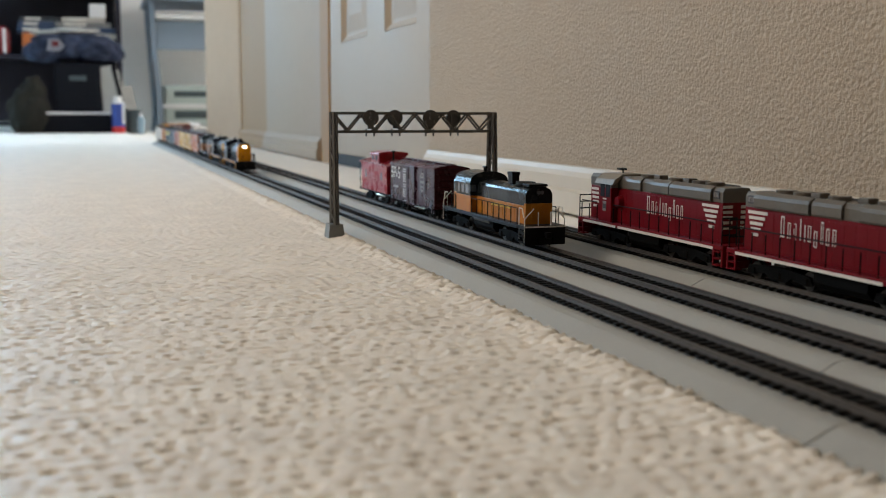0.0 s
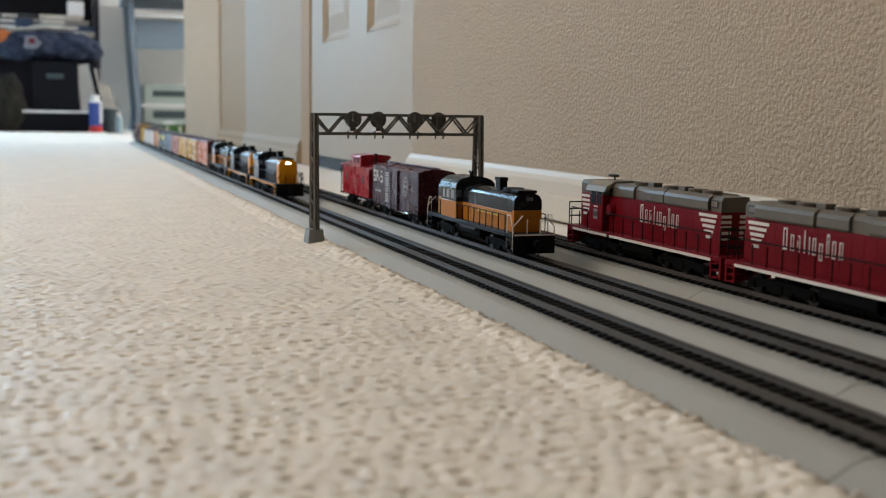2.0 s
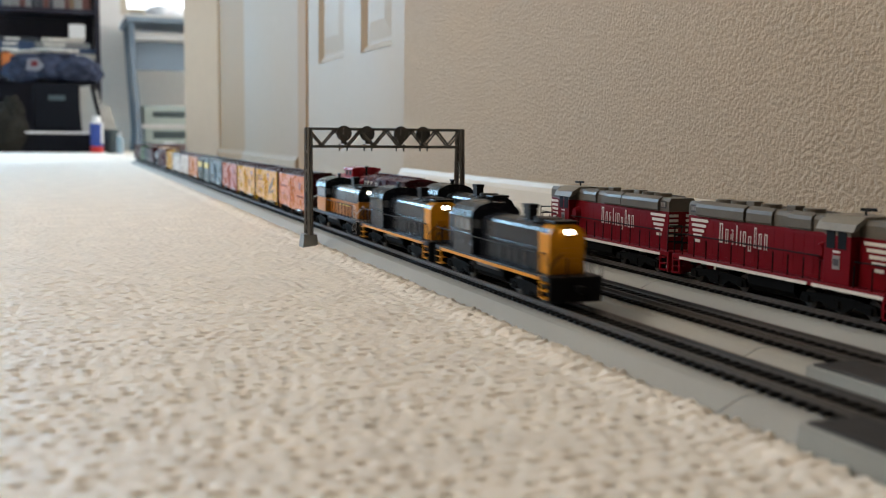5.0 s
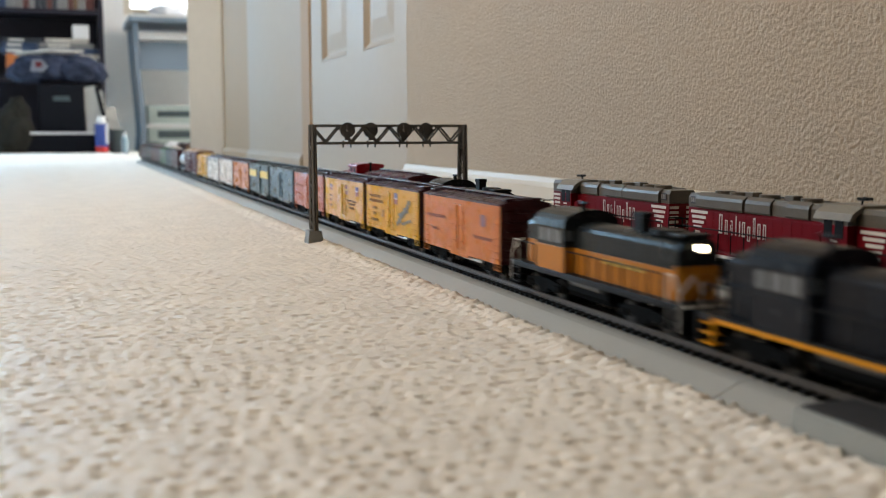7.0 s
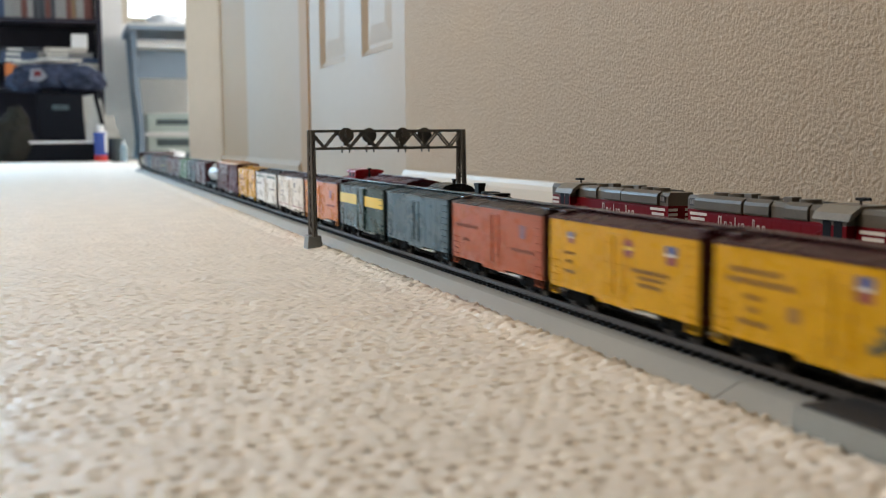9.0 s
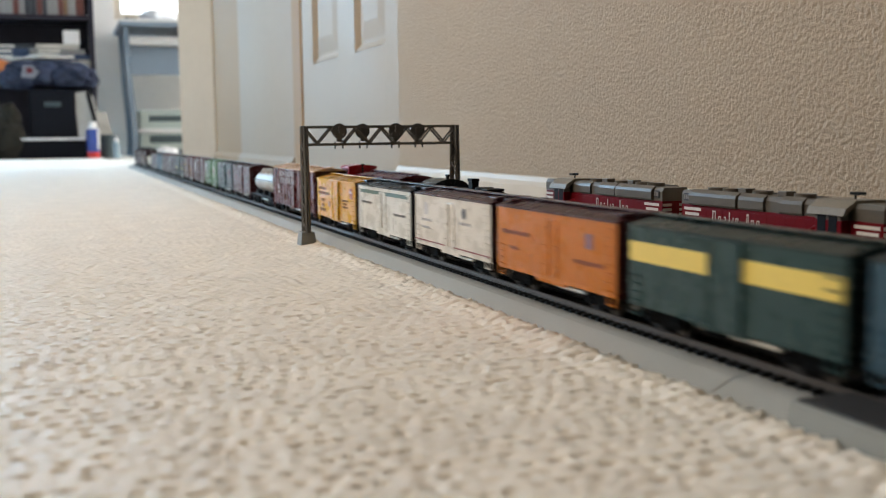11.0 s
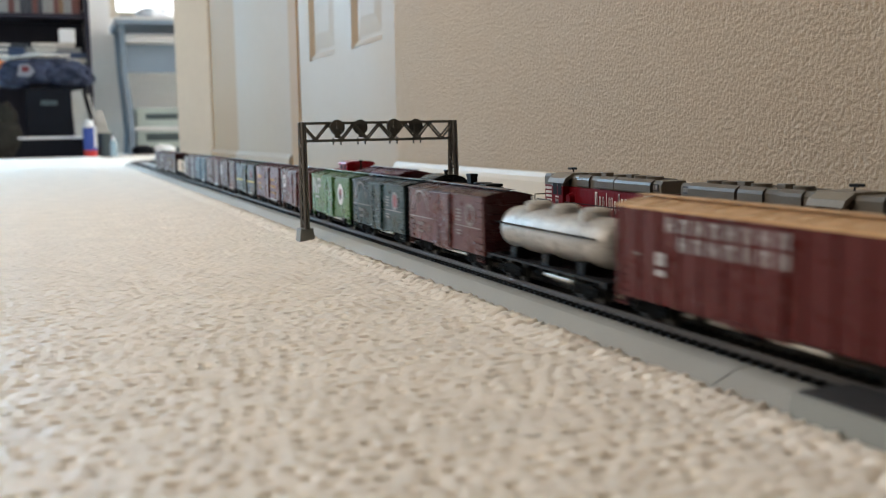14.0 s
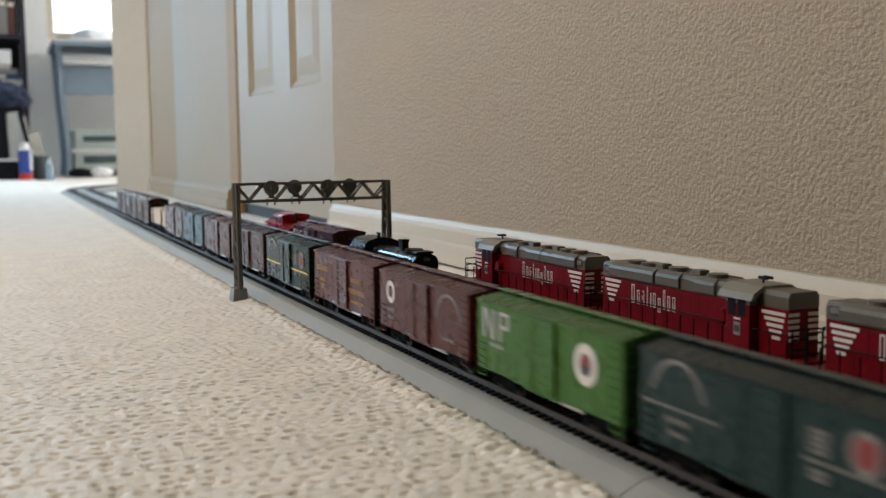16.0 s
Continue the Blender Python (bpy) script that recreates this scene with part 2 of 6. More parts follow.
def loops(x0, x1, y0, y1, step, pitch=0.0072):
    xs, ys = np.arange(x0, x1 + step / 2, step), np.arange(y0, y1 + step / 2, step)
    gx, gy = np.meshgrid(xs, ys)
    i0, j0 = np.floor(gx / pitch).astype(int), np.floor(gy / pitch).astype(int)
    def chance(i, j, p, q, k):
        return np.modf(np.abs(np.sin(i * p + j * q) * k))[0]

    best, pit = np.full(gx.shape, 0.0), np.zeros(gx.shape)
    for di in (-1, 0, 1):
        for dj in (-1, 0, 1):
            i, j = i0 + di, j0 + dj
            h1, h2, h3 = chance(i, j, 12.9898, 78.233, 43758.5453), chance(i, j, 39.3468, 11.135, 24634.6345), chance(i, j, 7.137, 51.77, 31415.9265)
            cx = (i + 0.5 + 0.5 * (h1 - 0.5) + 0.25 * (j % 2)) * pitch
            cy = (j + 0.5 + 0.5 * (h2 - 0.5)) * pitch
            r2 = ((gx - cx) / 0.0060) ** 2 + ((gy - cy) / 0.0053) ** 2
            best = np.maximum(best, np.sqrt(np.clip(1 - r2, 0, 1)) * (0.7 + 0.3 * h3))
    wide, deep = 0.0092, 0.0094
    i0, j0 = np.floor(gx / wide).astype(int), np.floor(gy / deep).astype(int)
    for di in (-2, -1, 0, 1):
        for dj in (-1, 0, 1):
            i, j = i0 + di, j0 + dj
            h1, h2, h3 = chance(i, j, 27.17, 61.7, 15731.743), chance(i, j, 91.3, 17.9, 27644.437), chance(i, j, 5.31, 83.1, 39916.801)
            cx = (i + 0.5 + 0.45 * (h1 - 0.5) + chance(j * 0, j, 1.0, 33.71, 917.3)) * wide
            cy = (j + 0.5 + 0.3 * (h2 - 0.5)) * deep
            lean = (h1 - 0.4) * 0.24
            r2 = ((gx - cx) / (0.0018 + 0.0010 * h2)) ** 2 + ((gy - cy - lean * (gx - cx)) / 0.0015) ** 2
            pit = np.maximum(pit, np.exp(-r2) * (0.22 + 0.78 * h3 ** 1.6))
    big = np.sin(gx * 61 + 1.3 * np.sin(gy * 23)) * np.sin(gy * 47 + np.sin(gx * 31))
    z = -0.0002 + (0.0011 + 0.0030 * np.clip((gx + 0.056) / 0.012, 0, 1)) * best - 0.0038 * pit + 0.0003 * big + 0.00015 * np.sin(gx * 2900 + gy * 1700) * np.sin(gy * 3100)
    edge = np.clip((gx + 0.0358 + 0.0019 * np.sin(gy * 870 + 2 * np.sin(gy * 57)) + 0.0008 * np.sin(gy * 1530)) / 0.0022, 0, 1)
    z = z - 0.0035 * edge
    verts = np.stack([gx, gy, z], -1).reshape(-1, 3)
    ny, nx = gx.shape
    a = (np.arange(ny - 1)[:, None] * nx + np.arange(nx - 1)[None, :]).reshape(-1)
    faces = np.stack([a, a + 1, a + nx + 1, a + nx], -1)
    me = bpy.data.meshes.new("carpet")
    me.from_pydata(verts.tolist(), [], faces.tolist())
    me.materials.append(M_CARPET)
    me.polygons.foreach_set("use_smooth", [True] * len(me.polygons))
    return me


bm = B()
box(bm, -2.6, 3.4, -4.2, 5.9, -0.05, -0.0042)
floor = solid("floor", bm, M_CARPET, "beige loop-pile carpet over the whole floor", "carpet")
for x0, x1, y0, y1, step in ((-0.42, -0.032, -0.80, -0.12, 0.0011), (-0.58, -0.032, -0.12, 0.75, 0.0016), (-1.05, -0.032, 0.75, 2.0, 0.0030), (-1.25, -0.034, 2.0, 5.1, 0.0052)):
    ob = new("carpet_pile", loops(x0, x1, y0, y1, step))
    ob.parent = floor
    tagged(ob, "looped beige carpet pile", kind="stuff")
# ---- shell of the room ----


def block(name, x0, x1, y0, y1, z0, z1, material, label, category="wall", bev=0.0):
    bm = B()
    box(bm, x0, x1, y0, y1, z0, z1, bev)
    return solid(name, bm, material, label, category)


DOOR0, DOOR1 = 0.765, 1.478
block("wall_east", WALL_X, WALL_X + 0.12, -4.2, DOOR0, -0.01, 2.44, M_WALL, "beige orange-peel textured plaster wall")
block("wall_east_over_door", WALL_X, WALL_X + 0.12, DOOR0, DOOR1, 2.05, 2.44, M_WALL, "beige plaster wall over the door")
block("door_post", WALL_X + 0.001, WALL_X + 0.13, DOOR1, 1.570, -0.01, 2.44, M_TAN, "tan painted post beside the door", "wall", 0.006)
block("wall_east_middle", WALL_X + 0.004, WALL_X + 0.12, 1.570, 2.33, -0.01, 2.44, M_SMOOTH, "smooth pale wall between the openings")
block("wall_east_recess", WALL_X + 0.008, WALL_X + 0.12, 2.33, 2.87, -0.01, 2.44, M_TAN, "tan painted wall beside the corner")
bm = B()
prism(bm, [(WALL_X + 0.004, 2.87), (WALL_X + 0.13, 2.87), (WALL_X + 0.13, 3.02), (0.172, 3.01), (0.167, 3.0)], "z", -0.01, 2.44)
solid("wall_corner", bm, M_CREAM, "cream painted wall end at the corner", "wall")
block("wall_inner", WALL_X + 0.13, 3.4, 1.0, 1.12, -0.01, 2.44, M_SMOOTH, "plain wall of the next room")
block("wall_south", -2.7, 3.52, -4.32, -4.2, -0.01, 2.44, M_SMOOTH, "plain wall behind")
block("ceiling", -2.7, 3.52, -4.32, 6.0, 2.44, 2.54, M_CEIL, "white ceiling", "ceiling")


def holed(name, axis, at, thick, lo, hi, holes, material, label):
    """A wall along an axis, with window openings (a, b, sill, head)."""
    bm = B()

    def piece(a, b, z0, z1):
        if axis == "y":
            box(bm, at, at + thick, a, b, z0, z1)
        else:
            box(bm, a, b, at, at + thick, z0, z1)
    cur = lo
    for a, b, s, h in holes:
        piece(cur, a, -0.01, 2.44)
        piece(a, b, -0.01, s)
        piece(a, b, h, 2.44)
        cur = b
    piece(cur, hi, -0.01, 2.44)
    return solid(name, bm, material, label, "wall")


holed("wall_west", "y", -2.02, 0.12, -4.2, 5.9, [(-0.3, 1.3, 0.80, 2.10), (2.3, 4.3, 0.06, 2.05)], M_SMOOTH, "plain pale wall with two windows, the near one added")
# opening in the far east wall is added, unseen, for the fill lamp
holed("wall_far_east", "y", 3.4, 0.12, -4.2, 5.9, [(3.4, 5.0, 0.65, 1.95)], M_PALE, "plain pale wall of the next room with an added window")
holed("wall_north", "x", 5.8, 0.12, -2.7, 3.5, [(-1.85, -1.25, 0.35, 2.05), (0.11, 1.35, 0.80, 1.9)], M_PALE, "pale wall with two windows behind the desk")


def window(name, axis, at, a, b, s, h):
    root = thing(name, "white framed window with daylight outside (near and east ones added)", "window", kind="structure")

    def put(bm, u0, u1, z0, z1, d0, d1):
        if axis == "y":
            box(bm, at + d0, at + d1, u0, u1, z0, z1)
        else:
            box(bm, u0, u1, at + d0, at + d1, z0, z1)
    bm = B()
    w = 0.04
    put(bm, a, a + w, s, h, 0.0, 0.05)
    put(bm, b - w, b, s, h, 0.0, 0.05)
    put(bm, a + w, b - w, s, s + w, 0.0, 0.05)
    put(bm, a + w, b - w, h - w, h, 0.0, 0.05)
    put(bm, (a + b) / 2 - 0.02, (a + b) / 2 + 0.02, s + w, h - w, 0.0, 0.05)
    part("window_frame", bm, M_WHITE, root)


# frame of the unseen opening added for the warm near lamp
window("window_1", "y", -2.00, -0.3, 1.3, 0.80, 2.10)
window("window_2", "y", -2.00, 2.3, 4.3, 0.06, 2.05)
# frame of the unseen opening added for the east lamp
window("window_5", "y", 3.43, 3.4, 5.0, 0.65, 1.95)
window("window_4", "x", 5.82, -1.85, -1.25, 0.35, 2.05)
window("window_3", "x", 5.82, 0.11, 1.35, 0.80, 1.9)
bm = B()
box(bm, -3.5, 4.5, 9.0, 9.05, -1.0, 6.0)
solid("backdrop", bm, mat("bright_outdoors", (0.9, 0.95, 1.0), 0.9, vary=0.05, scale=0.6, glow=2.2), "bright daylight outside the window", "sky")


def skirting(name, pts_x, y0, y1, label, material=None):
    o = [(pts_x, 0.0), (pts_x, 0.051), (pts_x - 0.004, 0.0505), (pts_x - 0.006, 0.045), (pts_x - 0.010, 0.040), (pts_x - 0.010, 0.026), (pts_x - 0.014, 0.023), (pts_x - 0.014, 0.0)]
    bm = B()
    prism(bm, o, "y", y0, y1)
    return solid(name, bm, material or M_WHITE, label, "baseboard")


skirting("baseboard", WALL_X, -4.2, DOOR0, "white moulded baseboard along the wall")
skirting("baseboard_middle", WALL_X + 0.004, 1.571, 2.33, "beige painted baseboard along the smooth wall", M_SMOOTH)
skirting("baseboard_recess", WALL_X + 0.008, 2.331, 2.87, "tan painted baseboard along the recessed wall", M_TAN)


def panel_door():
    root = thing("door_1", "white six-panel door, closed, with a gap under it", "door", kind="structure")
    x = WALL_X + 0.005
    W0, W1 = DOOR0 + 0.003, DOOR1 - 0.003
    cols = [(0.848, 1.040), (1.163, 1.375)]
    rows = [(0.252, 0.80), (0.98, 1.58), (1.69, 1.92)]
    bm = B()
    box(bm, x + 0.012, x + 0.035, W0, W1, 0.022, 2.04)
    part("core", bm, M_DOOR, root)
    bm = B()
    for a, b in ((W0, cols[0][0]), (cols[0][1], cols[1][0]), (cols[1][1], W1)):
        box(bm, x, x + 0.0118, a, b, 0.022, 2.04)
    for c in cols:
        z = 0.022
        for r0, r1 in rows:
            box(bm, x, x + 0.0118, c[0] + 0.0002, c[1] - 0.0002, z, r0)
            z = r1
        box(bm, x, x + 0.0118, c[0] + 0.0002, c[1] - 0.0002, z, 2.04)
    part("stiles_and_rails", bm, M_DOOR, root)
    for c in cols:
        for r0, r1 in rows:
            bm = B()
            a0, a1, z0, z1 = c[0] + 0.001, c[1] - 0.001, r0 + 0.001, r1 - 0.001
            loops_in = [(0.0, 0.0004), (0.012, 0.0085), (0.018, 0.0085), (0.050, 0.0030)]
            rings = [[bm.verts.new((x + depth, y, z)) for y, z in ((a0 + d, z0 + d), (a1 - d, z0 + d), (a1 - d, z1 - d), (a0 + d, z1 - d))] for d, depth in loops_in]
            bm.faces.new(rings[-1])
            for lo, hi in zip(rings, rings[1:]):
                for i in range(4):
                    bm.faces.new((lo[i], lo[(i + 1) % 4], hi[(i + 1) % 4], hi[i]))
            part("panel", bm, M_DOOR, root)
    # black block fills the gap, painting the shade behind and under the door
    bm = B()
    box(bm, WALL_X + 0.05, WALL_X + 0.12, DOOR0, DOOR1, -0.004, 2.05)
    box(bm, WALL_X + 0.014, WALL_X + 0.049, DOOR0, DOOR1, -0.004, 0.0215)
    part("dark_space", bm, M_BLACK, root, "black block for the shade behind and under the door")


panel_door()
# ---- tracks ----


def way(d, off=0.0):
    """Place and heading at arc length d on the line that lies off to the right of the near track: straight, half circle, straight."""
    r = CURVE_R - off
    if d <= CURVE_Y:
        return Vector((off, d, 0)), 0.0
    a = (d - CURVE_Y) / r
    if a < math.pi:
        return Vector((CURVE_R - r * math.cos(a), CURVE_Y + r * math.sin(a), 0)), a
    return Vector((CURVE_R + r, CURVE_Y - (d - CURVE_Y - math.pi * r), 0)), math.pi


def sweep(bm, outline, d0, d1, off, curved):
    ds = [d0]
    if curved and d1 > CURVE_Y:
        ds += [CURVE_Y + k * 0.06 for k in range(int((d1 - CURVE_Y) / 0.06) + 1)]
    ds.append(d1)
    rings = []
    for d in ds:
        p, a = way(d, off) if curved else (Vector((off, d, 0)), 0.0)
        side = Vector((math.cos(a), -math.sin(a), 0))
        rings.append([bm.verts.new(p + side * u + Vector((0, 0, v))) for u, v in outline])
    n = len(outline)
    for a, b in zip(rings, rings[1:]):
        for i in range(n):
            bm.faces.new((a[i], a[(i + 1) % n], b[(i + 1) % n], b[i]))
    bm.faces.new(rings[0])
    bm.faces.new(rings[-1][::-1])


BED = [(-0.0335, -0.002), (-0.0335, 0.0012), (-0.022, 0.0066), (-0.0185, 0.0072), (0.0185, 0.0072), (0.022, 0.0066), (0.0335, 0.0012), (0.0335, -0.002)]
BED_T = [(-0.0125, 0.0071), (-0.0120, 0.0082), (0.0120, 0.0082), (0.0125, 0.0071)]
RAILS = [(-0.0014, 0.0088), (-0.0014, 0.0093), (-0.0004, 0.0096), (-0.0004, 0.0105), (-0.0007, 0.0107), (-0.0007, 0.0115), (0.0007, 0.0115), (0.0007, 0.0107), (0.0004, 0.0105), (0.0004, 0.0096), (0.0014, 0.0093), (0.0014, 0.0088)]


def tie_mesh():
    bm = B()
    box(bm, -0.0150, 0.0150, -0.0014, 0.0014, 0.0078, 0.0092)
    me = mesh_of("tie", bm, M_TIE)
    return me


TIE = tie_mesh()


def track(name, off, joints, start, end, label, curved, near):
    root = thing(name, label, "model track", group="parallel model tracks")
    cuts = [start, *joints, end]
    for a, b in zip(cuts, cuts[1:]):
        bm = B()
        sweep(bm, BED, a + 0.0004, b - 0.0004, off, curved)
        part("roadbed", bm, M_BED, root, "smooth grey plastic roadbed")
    bm = B()
    sweep(bm, BED_T, start, end, off, curved)
    part("trackbed", bm, M_BALLAST, root, "black moulded trackbed")
    for s in (-1, 1):
        bm = B()
        sweep(bm, [(u + s * 0.0089, v) for u, v in RAILS], start, end, off, curved)
        part("rail", bm, M_RAIL, root, "dull nickel rail")
    rest = B()
    step = 0.0072
    d = start + 0.004
    while d < end:
        p, a = way(d, off) if curved else (Vector((off, d, 0)), 0.0)
        if near[0] <= d <= near[1]:
            share("tie", TIE, root, tuple(p), -math.degrees(a))
        else:
            m = Matrix.Translation(p) @ Matrix.Rotation(-a, 4, "Z")
            vs = [rest.verts.new(m @ Vector((x, y, z))) for z in (0.0078, 0.0092) for y in (-0.0014, 0.0014) for x in (-0.015, 0.015)]
            for q in ((4, 5, 7, 6), (0, 1, 5, 4), (2, 6, 7, 3), (0, 4, 6, 2), (1, 3, 7, 5)):
                rest.faces.new([vs[i] for i in q])
        d += step
    tagged(part("tie_run", rest, M_TIE, root), kind="stuff")
    return root


END = CURVE_Y + math.pi * CURVE_R + 1.1
track("near_model_track", XA, [-2.85, -1.55, -0.72, -0.537, 0.22, 0.96, 1.70, 2.44, 3.2, 4.0], -3.6, END, "grey roadbed model track that the long train runs on", True, (-0.75, 1.35))
track("middle_model_track", XB, [-2.8, -1.5, -0.70, -0.462, 0.28, 1.02, 1.76, 2.5], -3.6, END - 0.3, "grey roadbed model track beneath the parked short train", True, (-0.72, 1.35))
track("wall_side_model_track", XC, [-1.5, -0.25, 0.12], -3.6, 0.42, "grey roadbed model track beneath the red locomotives", False, (-0.72, 0.4))


def rerailer(x, y0, y1):
    root = thing("rerailer_crossing", "black rerailer crossing with grey ramps, laid over the track", "track crossing", group="rerailer crossings")
    root.matrix_world = pose(x, 0, 0)
    for s in (-1, 1):
        bm = B()
        o = [(s * 0.0355, -0.002), (s * 0.0345, 0.0098), (s * 0.033, 0.0104), (s * 0.0190, 0.0104), (s * 0.0190, 0.0074), (s * 0.030, 0.0040)]
        prism(bm, o, "y", y0, y1)
        part("ramp", bm, M_BED2, root, "grey plastic ramp")
        bm = B()
        box(bm, *sorted((s * 0.0105, s * 0.0330)), y0 + 0.008, y1 - 0.002, 0.0095, 0.0113, 0.0004)
        part("side_deck", bm, M_DECK, root)
    bm = B()
    box(bm, -0.0068, 0.0068, y0 + 0.012, y1 - 0.01, 0.0085, 0.0112, 0.0004)
    part("middle_deck", bm, M_DECK, root)


rerailer(XA, -0.715, -0.585)
rerailer(XB, -0.66, -0.512)
# ---- signal bridge ----


def signal_bridge():
    root = thing("signal_bridge", "dark grey lattice model signal bridge over two tracks", "signal bridge", pose(0.0, 0.085, 0.0))
    xl, xr, top, low = -0.0475, 0.100, 0.1095, 0.0925
    for x, taper in ((xl, 0.0), (xr, 1.0)):
        bm = B()
        prism(bm, [(-0.0095, -0.002), (0.0095, -0.002), (0.0078, 0.0125), (-0.0078, 0.0125)], "x", x - 0.0075, x + 0.0075)
        for v in bm.verts:
            if v.co.z > 0:
                v.co.x = x + (v.co.x - x) * 0.78
        part("footing", bm, M_FOOT, root, "grey block footing")
        post = B()
        for s in (-1, 1):
            a, b = Vector((x, s * (0.0082 + 0.0014 * taper), 0.012)), Vector((x, s * 0.0056, top))
            for w in (-0.0011, 0.0011):
                rod(post, a + Vector((w, 0, 0)), b + Vector((w, 0, 0)), 0.0015, 4)
        p = part("post", post, M_STEEL, root)
        lat = B()
        n = 9
        for k in range(n):
            z0, z1 = 0.013 + k * 0.0088, 0.013 + (k + 1) * 0.0088
            w0, w1 = 0.0082 - 0.0026 * k / 11, 0.0082 - 0.0026 * (k + 1) / 11
            s = 1 if k % 2 else -1
            rod(lat, (x - 0.0015, s * w0, z0), (x - 0.0015, -s * w1, z1), 0.0005, 4)
            rod(lat, (x + 0.0015, -s * w0, z0), (x + 0.0015, s * w1, z1), 0.0005, 4)
        part("lattice", lat, M_STEEL, p)
    for y in (-0.0042, 0.0042):
        for name, z in (("top_chord", top - 0.001), ("bottom_chord", low)):
            bm = B()
            box(bm, xl - 0.002, xr + 0.002, y - 0.0012, y + 0.0012, z - 0.0012, z + 0.0012, 0.0002)
            part(name, bm, M_STEEL, root)
        n = 12
        dx = (xr - xl) / n
        for k in range(n):
            bm = B()
            z0, z1 = (top - 0.002, low + 0.001) if k % 2 == 0 else (low + 0.001, top - 0.002)
            rod(bm, (xl + k * dx, y, z0), (xl + (k + 1) * dx, y, z1), 0.0009, 4)
            part("diagonal", bm, M_STEEL, root)
    bm = B()
    box(bm, xl - 0.001, xr + 0.001, -0.0030, 0.0030, low - 0.0004, low + 0.0004)
    part("walkway", bm, M_STEEL, root, "narrow walkway between the chords")
    for k, (x, y) in enumerate(((-0.0160, -1), (0.0100, 1), (0.0385, -1), (0.0650, 1))):
        bm = B()
        rod(bm, (x, y * 0.0065, 0.1045), (x, y * 0.0080, 0.1045), 0.0071, 24)
        disc = part("signal_disc", bm, M_STEEL, root, "round dark signal target")
        bm = B()
        rod(bm, (x, y * 0.0078, 0.1045), (x, y * 0.0115, 0.1045), 0.0016, 10)
        rod(bm, (x, y * 0.0080, 0.1082), (x, y * 0.0105, 0.1082), 0.0012, 10)
        rod(bm, (x - 0.004, y * 0.0080, 0.1012), (x - 0.004, y * 0.0105, 0.1012), 0.0012, 10)
        rod(bm, (x + 0.004, y * 0.0080, 0.1012), (x + 0.004, y * 0.0105, 0.1012), 0.0012, 10)
        part("lens_hood", bm, M_STEEL, disc)
        bm = B()
        box(bm, x - 0.0024, x + 0.0024, y * 0.0056 - 0.0009, y * 0.0056 + 0.0009, 0.0950, 0.1085, 0.0004)
        part("signal_box", bm, M_STEEL, disc)
        for s in (-0.0036, 0.0036):
            bm = B()
            rod(bm, (x + s, y * 0.0046, 0.0885), (x + s, y * 0.0046, 0.0950), 0.0008, 6)
            part("hanger", bm, M_STEEL, disc)


signal_bridge()
# ---- rolling stock: shared pieces ----


def wheel_data():
    bm = B()
    for s in (-1, 1):
        rod(bm, (s * 0.0072, 0, 0.0054), (s * 0.0095, 0, 0.0054), 0.0054, 18)
        rod(bm, (s * 0.0068, 0, 0.0054), (s * 0.0072, 0, 0.0054), 0.0061, 18)
    rod(bm, (-0.0072, 0, 0.0054), (0.0072, 0, 0.0054), 0.0010, 8)
    return mesh_of("wheelset", bm, M_WHEEL)


def frame_data(n, pitch, name):
    bm = B()
    half = pitch * (n - 1) / 2
    for s in (-1, 1):
        x = s * 0.0118
        prism(bm, [(-half - 0.006, 0.0042), (-half - 0.004, 0.0085), (-half * 0.35, 0.0100), (half * 0.35, 0.0100), (half + 0.004, 0.0085), (half + 0.006, 0.0042),
                   (half + 0.003, 0.0032), (half * 0.5, 0.0052), (half * 0.3, 0.0022), (-half * 0.3, 0.0022), (-half * 0.5, 0.0052), (-half - 0.003, 0.0032)], "x", x - 0.0008, x + 0.0008)
        for k in range(n):
            y = -half + k * pitch
            box(bm, x - 0.0016, x + 0.0016, y - 0.0024, y + 0.0024, 0.0034, 0.0074, 0.0004)
        for k in range(3):
            rod(bm, (x, -0.0026 + k * 0.0026, 0.0028), (x, -0.0026 + k * 0.0026, 0.0082), 0.0010, 8)
    box(bm, -0.0110, 0.0110, -0.0035, 0.0035, 0.0050, 0.0100, 0.0005)
    return mesh_of(name, bm, M_TRUCK)


WHEELS = wheel_data()
CAR_TRUCK = frame_data(2, 0.0195, "truck_frame")
LOCO_TRUCK = frame_data(2, 0.0325, "truck_frame")
BIG_TRUCK = frame_data(3, 0.0240, "truck_frame")


def truck(parent, y, data, n, pitch):
    t = share("truck", data, parent, (0, y, 0))
    for k in range(n):
        share("wheelset", WHEELS, t, (0, (k - (n - 1) / 2) * pitch, 0))


def coupler_data():
    bm = B()
    box(bm, -0.0012, 0.0012, -0.0075, 0.0, 0.0092, 0.0116, 0.0003)
    box(bm, -0.0026, 0.0014, -0.0100, -0.0068, 0.0084, 0.0124, 0.0005)
    rod(bm, (0.0008, -0.0080, 0.0085), (0.0008, -0.0068, 0.0012), 0.0004, 5)
    return mesh_of("coupler", bm, M_BLACK)


COUPLER = coupler_data()


def couplers(parent, half):
    share("coupler", COUPLER, parent, (0, -half, 0))
    share("coupler", COUPLER, parent, (0, half, 0), 180)


